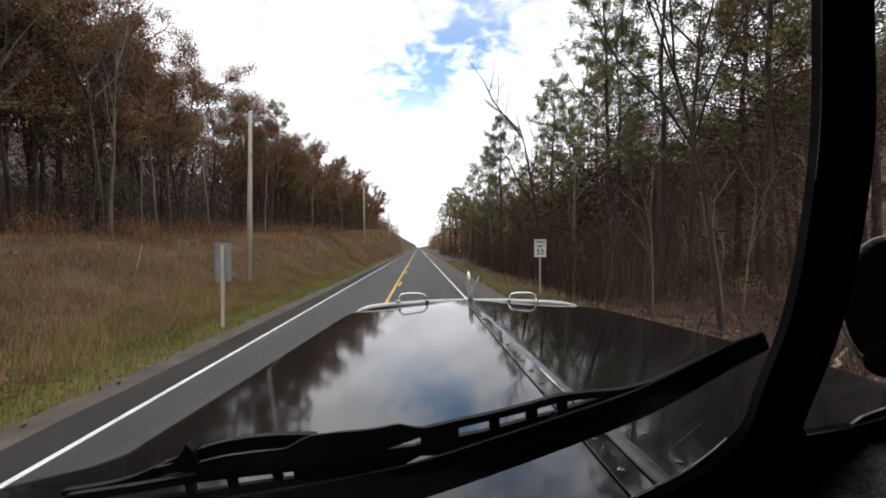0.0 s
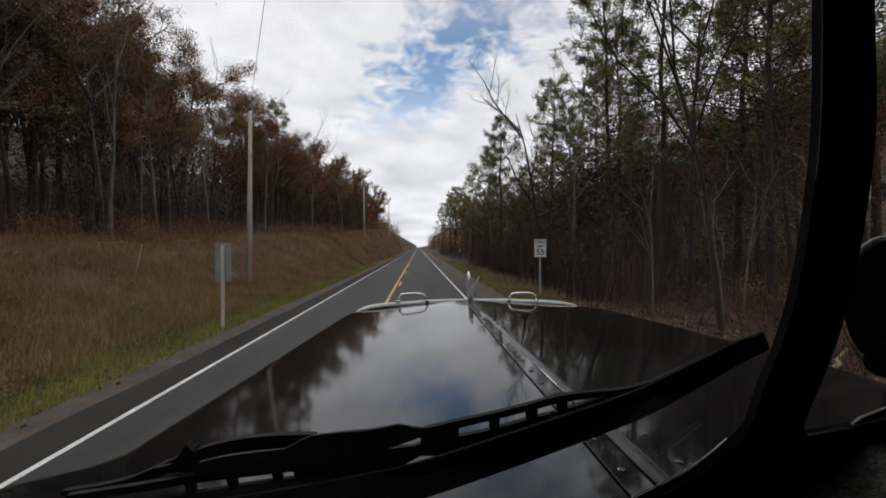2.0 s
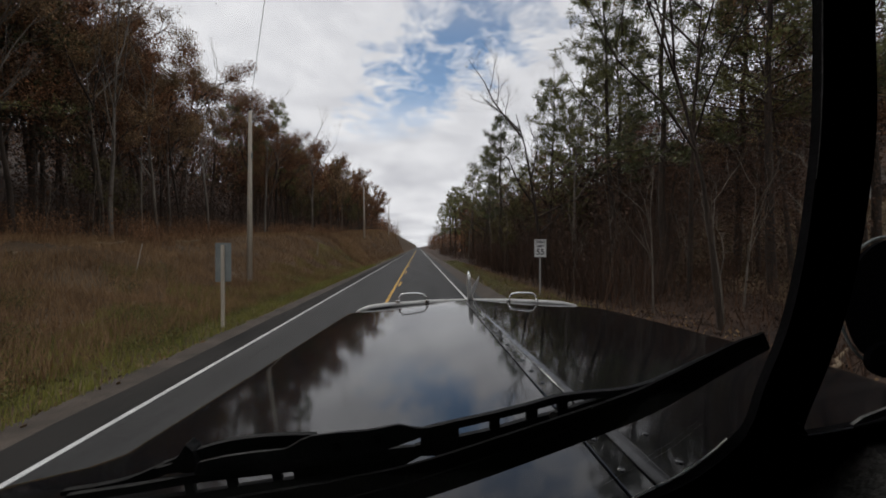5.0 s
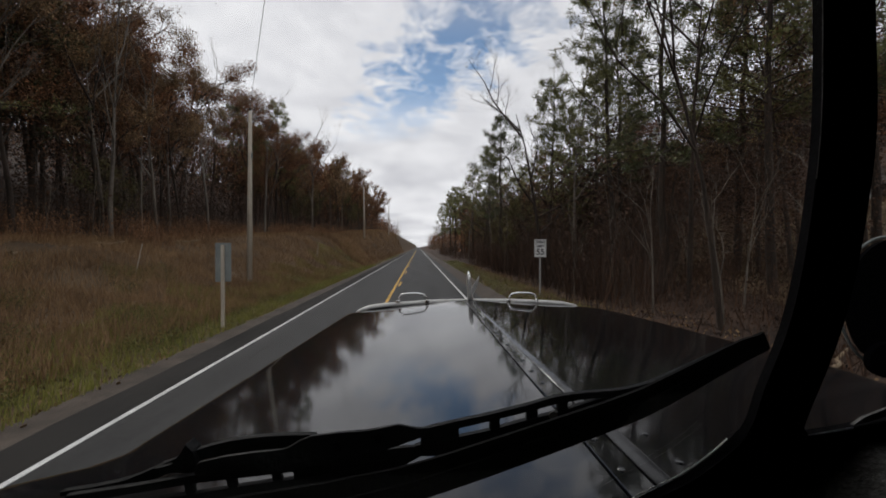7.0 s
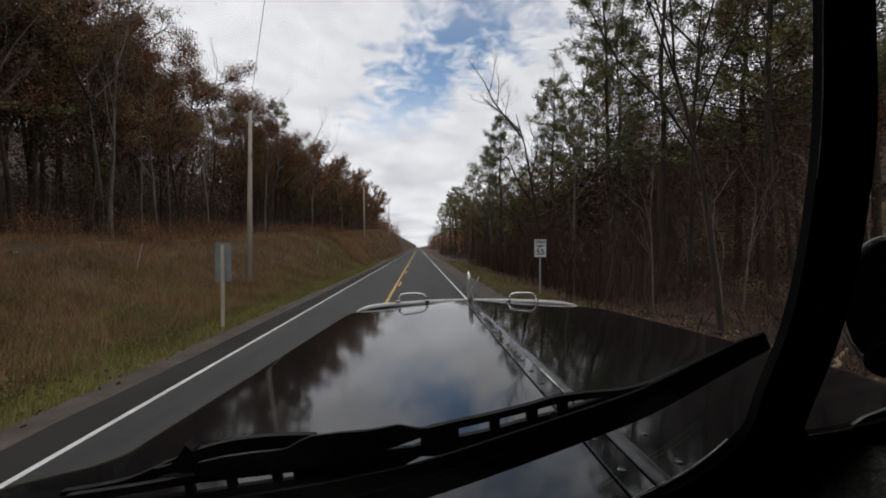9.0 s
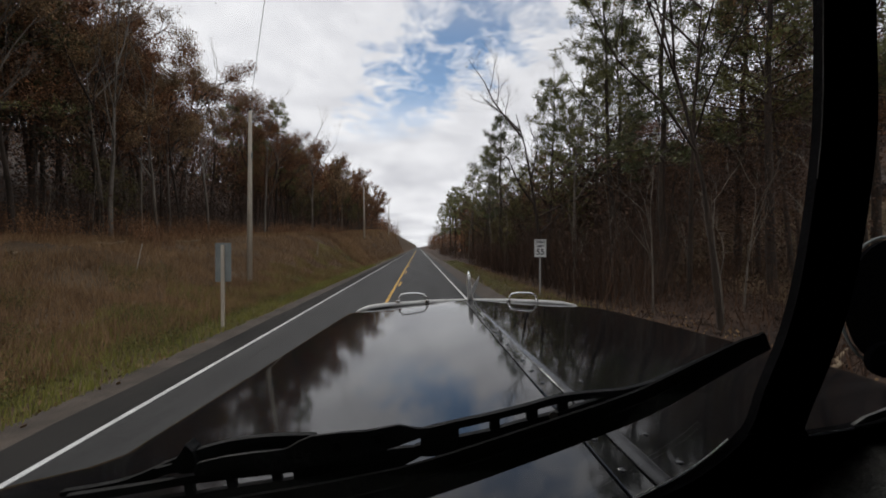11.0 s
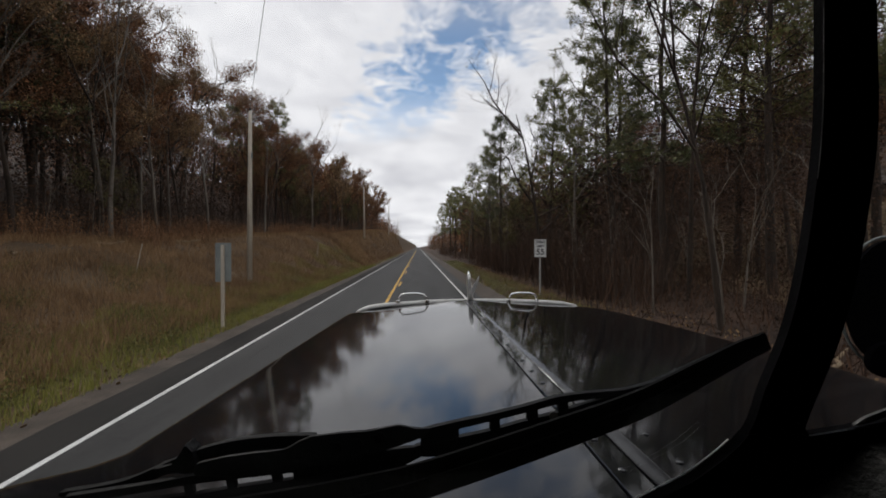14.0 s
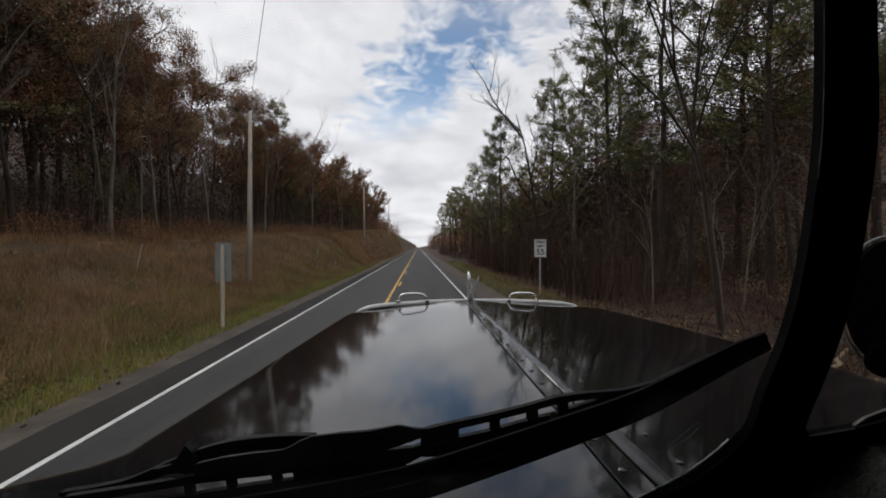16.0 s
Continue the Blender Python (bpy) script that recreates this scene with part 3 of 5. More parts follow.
plant(bares, [(6.9, 66, 0.72), (7.4, 42, 0.72), (7.9, 52, 0.75), (8.6, 29.0, 0.85)]
      + [(wood_edge(y) + dx, y, s) for y, dx, s in ((15.0, 0.2, 0.9), (19.5, -0.4, 0.95), (25.0, 0.5, 0.92), (30.5, 0.1, 1.0), (36.0, 0.6, 0.9), (44.0, 0.2, 1.0), (52.0, 0.7, 0.95), (62.0, 0.3, 1.0))]
      + spots(10, -24, -17, 10, 50, 0.7, 0.95, 2.4, deep_left) + spots(14, -20, -13.5, 50, 150, 0.75, 0.95, 4, deep_left)
      + spots(9, 8.5, 20, 30, 70, 0.6, 0.95, 3.4) + spots(26, 38, 98, 62, 110, 0.75, 1.1, 4.0))
plant([wide_bare], [(7.5, 31.0, 1.0), (7.6, 58.0, 1.05)])
plant(dark_bares, [(7.9, 16.6, 0.85), (9.4, 20.4, 0.95), (13.4, 20.6, 0.95), (18.5, 26.0, 1.0), (10.8, 24.6, 0.95), (16.0, 21.5, 0.9)])
spruces = [pine(71, 16, 0.22, 0.05, 4.4, 120, 26, 10, 0.24, 0.024, mat=NEEDLE_DARK, label="broad dark spruce with boughs down to the ground", group="yard spruces")]
plant(spruces, [(14.5, -9.0, 1.0), (19.5, -6.0, 1.05), (12.0, -14.0, 1.0), (20.0, -12.0, 1.0)])
plant(saplings, spots(16, -22, -16.5, 8, 40, 0.5, 1.0, 1.4, deep_left) + spots(16, 6.8, 13, 14, 50, 0.5, 0.9, 1.3))

# far woods on both sides, too dense to count
fw = np.concatenate([scatter(500, -45, -16, 90, 420), scatter(420, 9, 40, 70, 420)])
fw_v, fw_f = flecks(54000, fw + np.array([0, 0, 5.0]), (1.6, 1.6, 3.2), 0.30)
tagged(mesh_object("distant_woods", fw_v, fw_f.tolist(), LEAF_RUST), "distant rust-brown autumn woods along the road", "woods", kind="stuff")
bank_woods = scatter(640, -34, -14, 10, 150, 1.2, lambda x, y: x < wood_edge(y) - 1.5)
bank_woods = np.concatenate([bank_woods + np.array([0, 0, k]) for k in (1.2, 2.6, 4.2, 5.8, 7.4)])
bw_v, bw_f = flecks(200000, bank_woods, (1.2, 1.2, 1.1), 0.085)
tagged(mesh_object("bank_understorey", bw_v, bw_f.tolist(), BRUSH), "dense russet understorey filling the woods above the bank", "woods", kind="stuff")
canopy = scatter(420, -44, -19, 10, 150, 1.2, lambda x, y: x < wood_edge(y) - 3.5)
canopy = np.concatenate([canopy + np.array([0, 0, k]) for k in (4.6, 6.6, 8.6, 10.6)])
cp_v, cp_f = flecks(240000, canopy, (1.5, 1.5, 1.1), 0.080)
tagged(mesh_object("bank_canopy", cp_v, cp_f.tolist(), LEAF_RUST), "deep rust-brown leaf canopy filling the woods above the bank", "woods", kind="stuff")
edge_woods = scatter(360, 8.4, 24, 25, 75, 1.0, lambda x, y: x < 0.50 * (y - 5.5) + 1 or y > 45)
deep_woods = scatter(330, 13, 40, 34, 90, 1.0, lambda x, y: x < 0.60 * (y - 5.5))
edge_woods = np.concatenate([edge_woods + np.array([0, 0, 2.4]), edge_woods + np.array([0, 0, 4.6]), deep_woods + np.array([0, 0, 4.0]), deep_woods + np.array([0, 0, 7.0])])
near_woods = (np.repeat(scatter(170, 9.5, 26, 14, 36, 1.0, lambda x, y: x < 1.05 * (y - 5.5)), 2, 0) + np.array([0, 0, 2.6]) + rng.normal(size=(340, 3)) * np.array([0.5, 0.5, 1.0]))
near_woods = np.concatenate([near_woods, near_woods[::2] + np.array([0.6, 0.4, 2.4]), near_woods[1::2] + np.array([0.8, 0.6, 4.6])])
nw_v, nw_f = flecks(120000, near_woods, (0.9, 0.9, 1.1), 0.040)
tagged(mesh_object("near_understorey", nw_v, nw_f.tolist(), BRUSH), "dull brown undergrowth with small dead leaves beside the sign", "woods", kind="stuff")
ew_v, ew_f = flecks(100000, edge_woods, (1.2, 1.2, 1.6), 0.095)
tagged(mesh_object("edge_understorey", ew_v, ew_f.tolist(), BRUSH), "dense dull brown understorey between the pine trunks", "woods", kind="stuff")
hill = scatter(900, 44, 130, 62, 190)
hw_v, hw_f = flecks(58000, hill + np.array([0, 0, 3.0]), (2.0, 2.0, 2.4), 0.34)
tagged(mesh_object("hillside_woods", hw_v, hw_f.tolist(), HILL), "grey-brown leafless woods covering the hillside", "woods", kind="stuff")
blades("distant_trunks", np.repeat(fw, 2, 0) + np.concatenate([rng.normal(size=(len(fw) * 2, 2)), np.zeros((len(fw) * 2, 1))], 1), 9.0, 0.09, BARK_PALE,
       "pale slender trunks in the distant woods", "woods", lean=0.12)

# brush under the trees
edge_strip = lambda x, y: wood_edge(y) - 4.0 < x < wood_edge(y) + 1.0 + 1.6 * noise.noise((y * 0.35, 2.0, 1.0))
thicket("wood_edge_slash", scatter(620, -24, -12, 7, 90, 1.2, lambda x, y: edge_strip(x, y) and noise.noise((x * 0.4, y * 0.4, 5.0)) > -0.15), 1.25, 6, 50, 0.05, SLASH, "heaped dead russet brush along the edge of the woods")
heaps = [(wood_edge(y) + 0.3 + 2.6 * rng.random(), y) for y in 9 + 62 * rng.random(38) ** 1.2]
heaps = [(x + 0.55 * rng.normal(), y + 0.7 * rng.normal()) for x, y in heaps for _ in range(11)]
thicket("brush_heaps", np.array([(x, y, gz(x, y)) for x, y in heaps]), 1.05, 7, 52, 0.042, SLASH, "low russet heaps of cut dead brush on the bank")
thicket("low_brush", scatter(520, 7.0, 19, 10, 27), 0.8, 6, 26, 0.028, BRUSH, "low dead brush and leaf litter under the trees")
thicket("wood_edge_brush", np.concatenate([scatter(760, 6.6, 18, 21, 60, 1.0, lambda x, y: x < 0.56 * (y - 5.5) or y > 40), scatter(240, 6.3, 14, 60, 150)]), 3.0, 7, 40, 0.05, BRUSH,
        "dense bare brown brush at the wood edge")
thicket("field_brush", scatter(300, 14, 40, 30, 56, 1.0, lambda x, y: x > 0.5 * (y - 5.5)), 0.8, 6, 22, 0.05, BRUSH, "scrubby brown brush on the slope below the house")
thicket("hillside_brush", scatter(900, 30, 110, 62, 130), 3.6, 5, 30, 0.16, HILL, "grey-brown brush covering the hillside behind the house")

# leaf flecks in the dark hill colour, put down to shade the openly lit litter
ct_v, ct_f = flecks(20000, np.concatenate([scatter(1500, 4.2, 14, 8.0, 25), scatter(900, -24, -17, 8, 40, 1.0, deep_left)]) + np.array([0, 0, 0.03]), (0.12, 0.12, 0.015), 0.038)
tagged(mesh_object("leaf_carpet", ct_v, ct_f.tolist(), HILL), "dead leaf flecks, coloured dark to shade the ground under the trees", "leaves", kind="stuff")
blades("twig_screen", np.concatenate([scatter(9500, 7.2, 19, 20, 62, 1.0, lambda x, y: x < 0.60 * (y - 5.5) or y > 42), scatter(6500, -26, -16, 8, 60, 1.0, deep_left), scatter(2500, -26, -14, 60, 120)]),
       3.6, 0.007, TWIG, "fine brown leafless twigs between the trunks", "brush", lean=0.35)

# grass
wd = scatter(1900, -13.5, -5.6, 5.5, 26.0, 1.5, lambda x, y: noise.noise((x * 0.5, y * 0.4, 4.0)) > -0.05 + 0.05 * (-6.0 - x))
wd_v, wd_f = flecks(34000, wd + np.array([0, 0, 0.14]), (0.13, 0.13, 0.12), 0.024)
tagged(mesh_object("verge_weeds", wd_v, wd_f.tolist(), WEED), "low leafy green weeds on the verge", "weeds", kind="stuff")
green = lambda x, y: noise.noise((x * 0.6, y * 0.35, 6.0)) * 2.6 - 8.6 < x
blades("verge_grass", np.concatenate([scatter(60000, -11.2, -5.0, 5, 60, 1.6, green), scatter(12000, 3.8, 6.2, 10, 75, 1.3), scatter(2500, -6.2, -5.0, 50, 130)]), 0.17, 0.007, GRASS,
       "short green grass along the road verge", "grass")
blades("bank_dry_grass", np.concatenate([scatter(120000, -20, -6.0, 5, 66, 1.7, lambda x, y: x > wood_edge(y) - 1.0 and noise.noise((x * 0.35, y * 0.3, 9.0)) + 0.62 > rng.random() * 0.7), scatter(1500, 5.2, 6.6, 14, 60)]), 0.30, 0.011, BANK_GRASS,
       "dry tan and russet grass on the roadside bank", "grass", lean=0.8)
blades("far_bank_grass", scatter(26000, -16, -5.7, 55, 190, 1.6, lambda x, y: x > wood_edge(y) - 1.0), 0.42, 0.040, BANK_GRASS, "dry tan grass on the bank farther along the road", "grass", lean=0.7)
blades("field_grass", scatter(52000, 12, 56, 12, 62), 0.30, 0.014, FIELD, "rough brown-green grass on the slope below the house", "grass", lean=0.7)
lf_v, lf_f = flecks(9000, np.concatenate([scatter(3000, -9, -5.0, 4, 40), scatter(1500, 3.6, 8, 8, 45)]) + np.array([0, 0, 0.04]), (0.1, 0.1, 0.015), 0.045)
tagged(mesh_object("fallen_leaves", lf_v, lf_f.tolist(), LEAF_TAN), "fallen tan leaves scattered on the verge", "leaves", kind="stuff")


# ---------------------------------------------------------------- roadside things
def utility_pole(x, y, h, lean=0.0, label="weathered grey wooden utility pole on the grass bank"):
    z = gz(x, y)
    p = thing("utility_pole", (x, y, z), label, "utility pole", "utility poles")
    bm = bmesh.new()
    tube(bm, [(0, 0, -0.4), (lean * 0.4, 0, h / 2), (lean, 0, h)], [0.15, 0.12, 0.085], 12)
    part("pole", bm, POLE_WOOD, p, smooth=True)
    bm = bmesh.new()
    tube(bm, [(lean, 0, h - 0.02), (lean, 0, h + 0.07), (lean, 0, h + 0.16)], [0.03, 0.055, 0.03], 10)
    part("insulator", bm, HOUSE_DARK, p, "dark glass insulator")
    bm = bmesh.new()
    tube(bm, [(lean * 0.7 + 0.13, -0.1, h * 0.72), (lean * 0.7 + 0.13, -0.1, h * 0.72 + 0.3)], 0.05, 8)
    part("bracket", bm, GALV, p)
    return p


utility_pole(-8.8, 29.2, 8.9, 0.05)
utility_pole(-8.8, 78.8, 8.6, -0.1)
utility_pole(-8.8, 139.0, 8.8)
utility_pole(-8.7, 198.0, 9.2)


def overhead_cable(a, b, sag, r):
    cu = bmesh.new()
    pts = [Vector(a).lerp(Vector(b), k / 24) - Vector((0, 0, sag * 4 * (k / 24) * (1 - k / 24))) for k in range(25)]
    tube(cu, pts, r, 5)
    return tagged(part("overhead_cable", cu, RUBBER), "thin black overhead cable between utility poles", "cable", "overhead cables")


overhead_cable((-8.8, 29.2, 9.3), (8.5, -13.0, 9.6), 0.3, 0.009)
overhead_cable((-8.8, 29.2, 9.3), (-8.9, 78.8, 12.3), 0.5, 0.012)
overhead_cable((-8.9, 78.8, 12.3), (-8.8, 139.0, 15.0), 0.5, 0.012)
utility_pole(8.45, -13.0, 9.5, label="weathered grey wooden utility pole at the wood edge")


def sign_post(x, y, h, w):
    bm = bmesh.new()
    box(bm, (-w / 2, -w / 2, -0.3), (w / 2, w / 2, h), 0.006)
    return bm


def text_mesh(name, body, size, at, mat, parent):
    cu = bpy.data.curves.new(name, "FONT")
    cu.body, cu.size, cu.align_x, cu.align_y, cu.extrude, cu.offset = body, size, "CENTER", "CENTER", 0.002, 0.006
    tmp = new(name + "_source", cu)
    bpy.context.view_layer.update()
    me = bpy.data.meshes.new_from_object(tmp.evaluated_get(bpy.context.evaluated_depsgraph_get()))
    bpy.data.objects.remove(tmp)
    me.materials.clear()
    me.materials.append(mat)
    ob = new(name, me)
    ob.parent, ob.location, ob.rotation_euler = parent, at, (radians(90), 0, 0)
    return ob


def speed_sign():
    s = thing("speed_limit_sign", (5.74, 26.1, gz(5.74, 26.1)), "white rectangular speed limit sign on a grey steel post", "road sign", turn=-3)
    part("post", sign_post(0, 0, 2.62, 0.065), SIGN_STEEL, s)
    bm = bmesh.new()
    box(bm, (-0.285, -0.062, 1.79), (0.285, -0.050, 2.63), 0.004)
    panel = part("panel", bm, SIGN_WHITE, s)
    bm = bmesh.new()
    for lo, hi in (((-0.267, -0.066, 1.81), (0.267, -0.063, 1.822)), ((-0.267, -0.066, 2.598), (0.267, -0.063, 2.61)),
                   ((-0.267, -0.066, 1.8225), (-0.255, -0.063, 2.5975)), ((0.255, -0.066, 1.8225), (0.267, -0.063, 2.5975))):
        box(bm, lo, hi)
    part("border", bm, SIGN_BLACK, panel)
    text_mesh("lettering", "SPEED", 0.155, (0, -0.066, 2.50), SIGN_BLACK, panel)
    text_mesh("lettering", "LIMIT", 0.155, (0, -0.066, 2.32), SIGN_BLACK, panel)
    text_mesh("numerals", "55", 0.40, (0, -0.066, 2.03), SIGN_BLACK, panel)


speed_sign()


def sign_back():
    s = thing("road_sign", (-5.45, 18.2, 0.0), "bare metal back of a tall road sign on a wooden post", "road sign", turn=8)
    part("post", sign_post(0, 0, 2.30, 0.085), POLE_WOOD, s)
    bm = bmesh.new()
    box(bm, (-0.21, 0.046, 1.27), (0.21, 0.056, 2.36), 0.004)
    part("panel", bm, GALV, s, "dull grey metal sign panel seen from behind")
    for z in (1.5, 2.1):
        bm = bmesh.new()
        tube(bm, [(0, -0.05, z), (0, -0.035, z)], 0.014, 8)
        part("bolt", bm, STEEL, s)


sign_back()


def marker_stake(x, y, h, lean):
    bm = bmesh.new()
    tube(bm, [(0, 0, -0.2), (lean, 0, h)], 0.020, 8)
    ob = part("marker_stake", bm, POLE_WOOD)
    ob.location = (x, y, gz(x, y))
    tagged(ob, "thin pale leaning marker stake in the grass", "stake", "marker stakes")


marker_stake(-9.3, 26.6, 1.25, 0.12)
marker_stake(-8.9, 45.0, 1.2, 0.15)
marker_stake(-11.4, 24.0, 1.2, 0.30)


def fallen_log(x, y, length, r, turn):
    bm = bmesh.new()
    tube(bm, [(k / 5 * length, 0.06 * math.sin(k * 2.1 + x), 0.04 * math.sin(k * 1.7)) for k in range(6)], [r * (1 - 0.1 * k) for k in range(6)], 8)
    ob = part("fallen_log", bm, POST_WOOD, smooth=True)
    ob.location, ob.rotation_euler = (x, y, gz(x, y) + r * 0.7), (0, radians(-4), radians(turn))
    tagged(ob, "pale fallen log lying in the dead brush", "log", "fallen logs")


for x, y, length, r, turn in ((-15.2, 27.0, 1.5, 0.06, 62), (-15.0, 23.0, 1.1, 0.05, -60), (-14.8, 33.0, 1.6, 0.07, 38), (7.4, 13.0, 1.8, 0.05, 40)):
    fallen_log(x, y, length, r, turn)


def mailbox(x, y, top, flag, wide):
    z = gz(x, y)
    m = thing("mailbox", (x, y, z), "black rounded metal mailbox on a grey wooden post", "mailbox", "mailboxes by the driveway", turn=-80)
    h = top - z
    part("post", sign_post(0, 0, h - 0.245, 0.1), OLD_POST, m)
    bm = bmesh.new()
    prof = [(-wide / 2, h - 0.24), (wide / 2, h - 0.24), (wide / 2, h - 0.10)]
    prof += [(wide / 2 * math.cos(a), h - 0.10 + wide / 2 * math.sin(a)) for a in (0.5, 1.0, 1.57, 2.14, 2.64)] + [(-wide / 2, h - 0.10)]
    plate(bm, prof, -0.32, 0.32)
    part("body", bm, MAIL_BLACK, m)
    bm = bmesh.new()
    plate(bm, [(px * 1.05, h - 0.13 + (pz - h + 0.13) * 1.05) for px, pz in prof], -0.345, -0.322)
    part("door", bm, MAIL_BLACK, m)
    bm = bmesh.new()
    box(bm, (wide / 2 + 0.004, -0.1, h - 0.2), (wide / 2 + 0.012, 0.02, h - 0.14), 0.002)
    part("label_plate", bm, SIGN_WHITE, m, "white plate on the mailbox side")
    if flag:
        bm = bmesh.new()
        box(bm, (-0.07, -0.12, h - 0.42), (0.07, 0.06, h - 0.26), 0.01)
        part("paper_tube", bm, SIGN_WHITE, m, "white newspaper tube under the box")


mailbox(6.15, 4.3, 1.02, True, 0.2)
mailbox(7.0, 4.3, 1.08, False, 0.18)


def forked_stump(x, y):
    bm = bmesh.new()
    tube(bm, [(0.0, 0, -0.3), (-0.03, 0, 0.35), (-0.14, 0.02, 0.9), (-0.22, 0.03, 1.45)], [0.22, 0.17, 0.13, 0.11], 9)
    tube(bm, [(0.05, 0.0, -0.3), (0.08, 0.02, 0.4), (0.20, 0.02, 0.9), (0.26, 0.0, 1.2)], [0.20, 0.15, 0.12, 0.10], 9)
    for v in bm.verts:
        v.co += Vector((noise.noise(v.co * 6), noise.noise(v.co * 6 + Vector((3, 0, 0))), 0)) * 0.04
    ob = part("tree_stump", bm, BARK, smooth=True)
    ob.location = (x, y, gz(x, y))
    tagged(ob, "dark broken stump of a forked tree among the brush", "stump")


forked_stump(11.6, 8.3)


def old_house():
    x0, y0 = 39.5, 47.2
    z = gz(38.5, 45.5) - 0.40
    h = thing("abandoned_house", (x0, y0, z), "small abandoned white house with peeling boards and rusty roof", "house", turn=-34)
    bm = bmesh.new()
    plate(bm, [(0, 0), (1.95, 0), (1.95, 2.55), (0, 2.55)], 0, 0.16)
    part("wall", bm, HOUSE_WHITE, h)
    bm = bmesh.new()
    plate(bm, [(2.85, 0), (5.5, 0), (5.5, 2.55), (2.85, 2.55)], 0, 0.16)
    part("wall", bm, HOUSE_WHITE, h)
    bm = bmesh.new()
    plate(bm, [(1.95, 2.1), (2.85, 2.1), (2.85, 2.55), (1.95, 2.55)], 0, 0.16)
    part("wall", bm, HOUSE_WHITE, h)
    bm = bmesh.new()
    plate(bm, [(0, 2.553), (5.5, 2.553), (2.75, 4.3)], 0.0, 0.16)
    part("gable", bm, HOUSE_WHITE, h)
    for k in range(10):
        bm = bmesh.new()
        zz = 0.12 + k * 0.24
        for a, b in ((0.02, 1.93), (2.87, 5.48)):
            box(bm, (a, -0.022, zz), (b, -0.002, zz + 0.20))
        part("board", bm, HOUSE_WHITE, h)
    bm = bmesh.new()
    box(bm, (0, 0.165, 0), (0.16, 5.0, 2.55))
    part("wall", bm, HOUSE_WHITE, h)
    bm = bmesh.new()
    box(bm, (0.165, 4.84, 0), (10.3, 5.0, 2.55))
    part("wall", bm, HOUSE_WHITE, h)
    bm = bmesh.new()
    box(bm, (1.87, 0.03, 0), (1.947, 0.13, 2.1))
    box(bm, (2.853, 0.03, 0), (2.93, 0.13, 2.1))
    part("door_frame", bm, HOUSE_DARK, h)
    bm = bmesh.new()
    box(bm, (0.165, 0.165, -0.1), (10.2, 4.83, 0.05))
    part("floor", bm, HOUSE_DARK, h)
    # wing set back beside the gable end
    bm = bmesh.new()
    plate(bm, [(5.505, 0), (6.1, 0), (6.1, 2.3), (5.505, 2.3)], 0.7, 0.85)
    plate(bm, [(7.0, 0), (10.3, 0), (10.3, 2.3), (7.0, 2.3)], 0.7, 0.85)
    plate(bm, [(6.1, 0), (7.0, 0), (7.0, 0.7), (6.1, 0.7)], 0.7, 0.85)
    plate(bm, [(6.1, 2.05), (7.0, 2.05), (7.0, 2.3), (6.1, 2.3)], 0.7, 0.85)
    part("wing_wall", bm, HOUSE_DARK, h)
    bm = bmesh.new()
    box(bm, (10.14, 0.855, 0), (10.3, 4.835, 2.3))
    part("wall", bm, HOUSE_WHITE, h)
    win = part("window", box(bmesh.new(), (6.1, 0.74, 0.7), (7.0, 0.76, 2.05)), HOUSE_DARK, h, "dark broken window opening")
    bm = bmesh.new()
    box(bm, (6.53, 0.70, 0.7), (6.57, 0.735, 2.05))
    part("glazing_bar", bm, HOUSE_WHITE, win)
    h.scale = (0.80, 0.80, 1.08)
    rnd = random.Random(8)
    for side in (0, 1):
        for k in range(6):
            bm = bmesh.new()
            y_a, y_b = -0.35 + k * 0.95, -0.35 + (k + 1) * 0.95 + 0.05
            lift = rnd.uniform(0, 0.05)
            top, low = (2.75, 4.36 + lift), ((-0.35, 2.36 + lift) if side == 0 else (5.85, 2.36 + lift))
            plate(bm, [low, top, (top[0], top[1] + 0.04), (low[0], low[1] + 0.04)], y_a, y_b)
            part("roof_sheet", bm, ROOF_RUST, h)
    for k in range(7):
        bm = bmesh.new()
        xa = 5.2 + k * 0.78
        dz = rnd.uniform(-0.12, 0.16)
        a = [bm.verts.new(v) for v in ((xa, 0.35, 2.35 + dz), (xa + 0.80, 0.35, 2.35 + dz * 0.5), (xa + 0.80, 2.7, 3.75 + dz), (xa, 2.7, 3.75))]
        bm.faces.new(a)
        bmesh.ops.solidify(bm, geom=bm.faces[:], thickness=0.04)
        part("roof_sheet", bm, ROOF_RUST, h)
        bm = bmesh.new()
        a = [bm.verts.new(v) for v in ((xa, 2.72, 3.75), (xa + 0.80, 2.72, 3.75 + dz * 0.4), (xa + 0.80, 5.3, 2.3), (xa, 5.3, 2.3))]
        bm.faces.new(a)
        bmesh.ops.solidify(bm, geom=bm.faces[:], thickness=0.04)
        part("roof_sheet", bm, ROOF_RUST, h)


old_house()


# ---------------------------------------------------------------- the truck that carries the camera
truck = thing("truck", (0.385, 5.5, 0), "old black truck with long hinged hood and split windshield", "truck")
HOOD_Z, HOOD_FRONT, HOOD_REAR = 1.87, 3.22, 0.46


def hood_half(y, side=-1):
    """From the hinge to the edge of a leaf: it widens towards the cab and flares into the cowl."""
    if side > 0:
        return min(1.31, 0.90 + (3.22 - y) * 0.235)
    return 0.868 + (3.22 - y) * 0.090 + min(0.18, max(0.0, 0.99 - y) * 1.4)


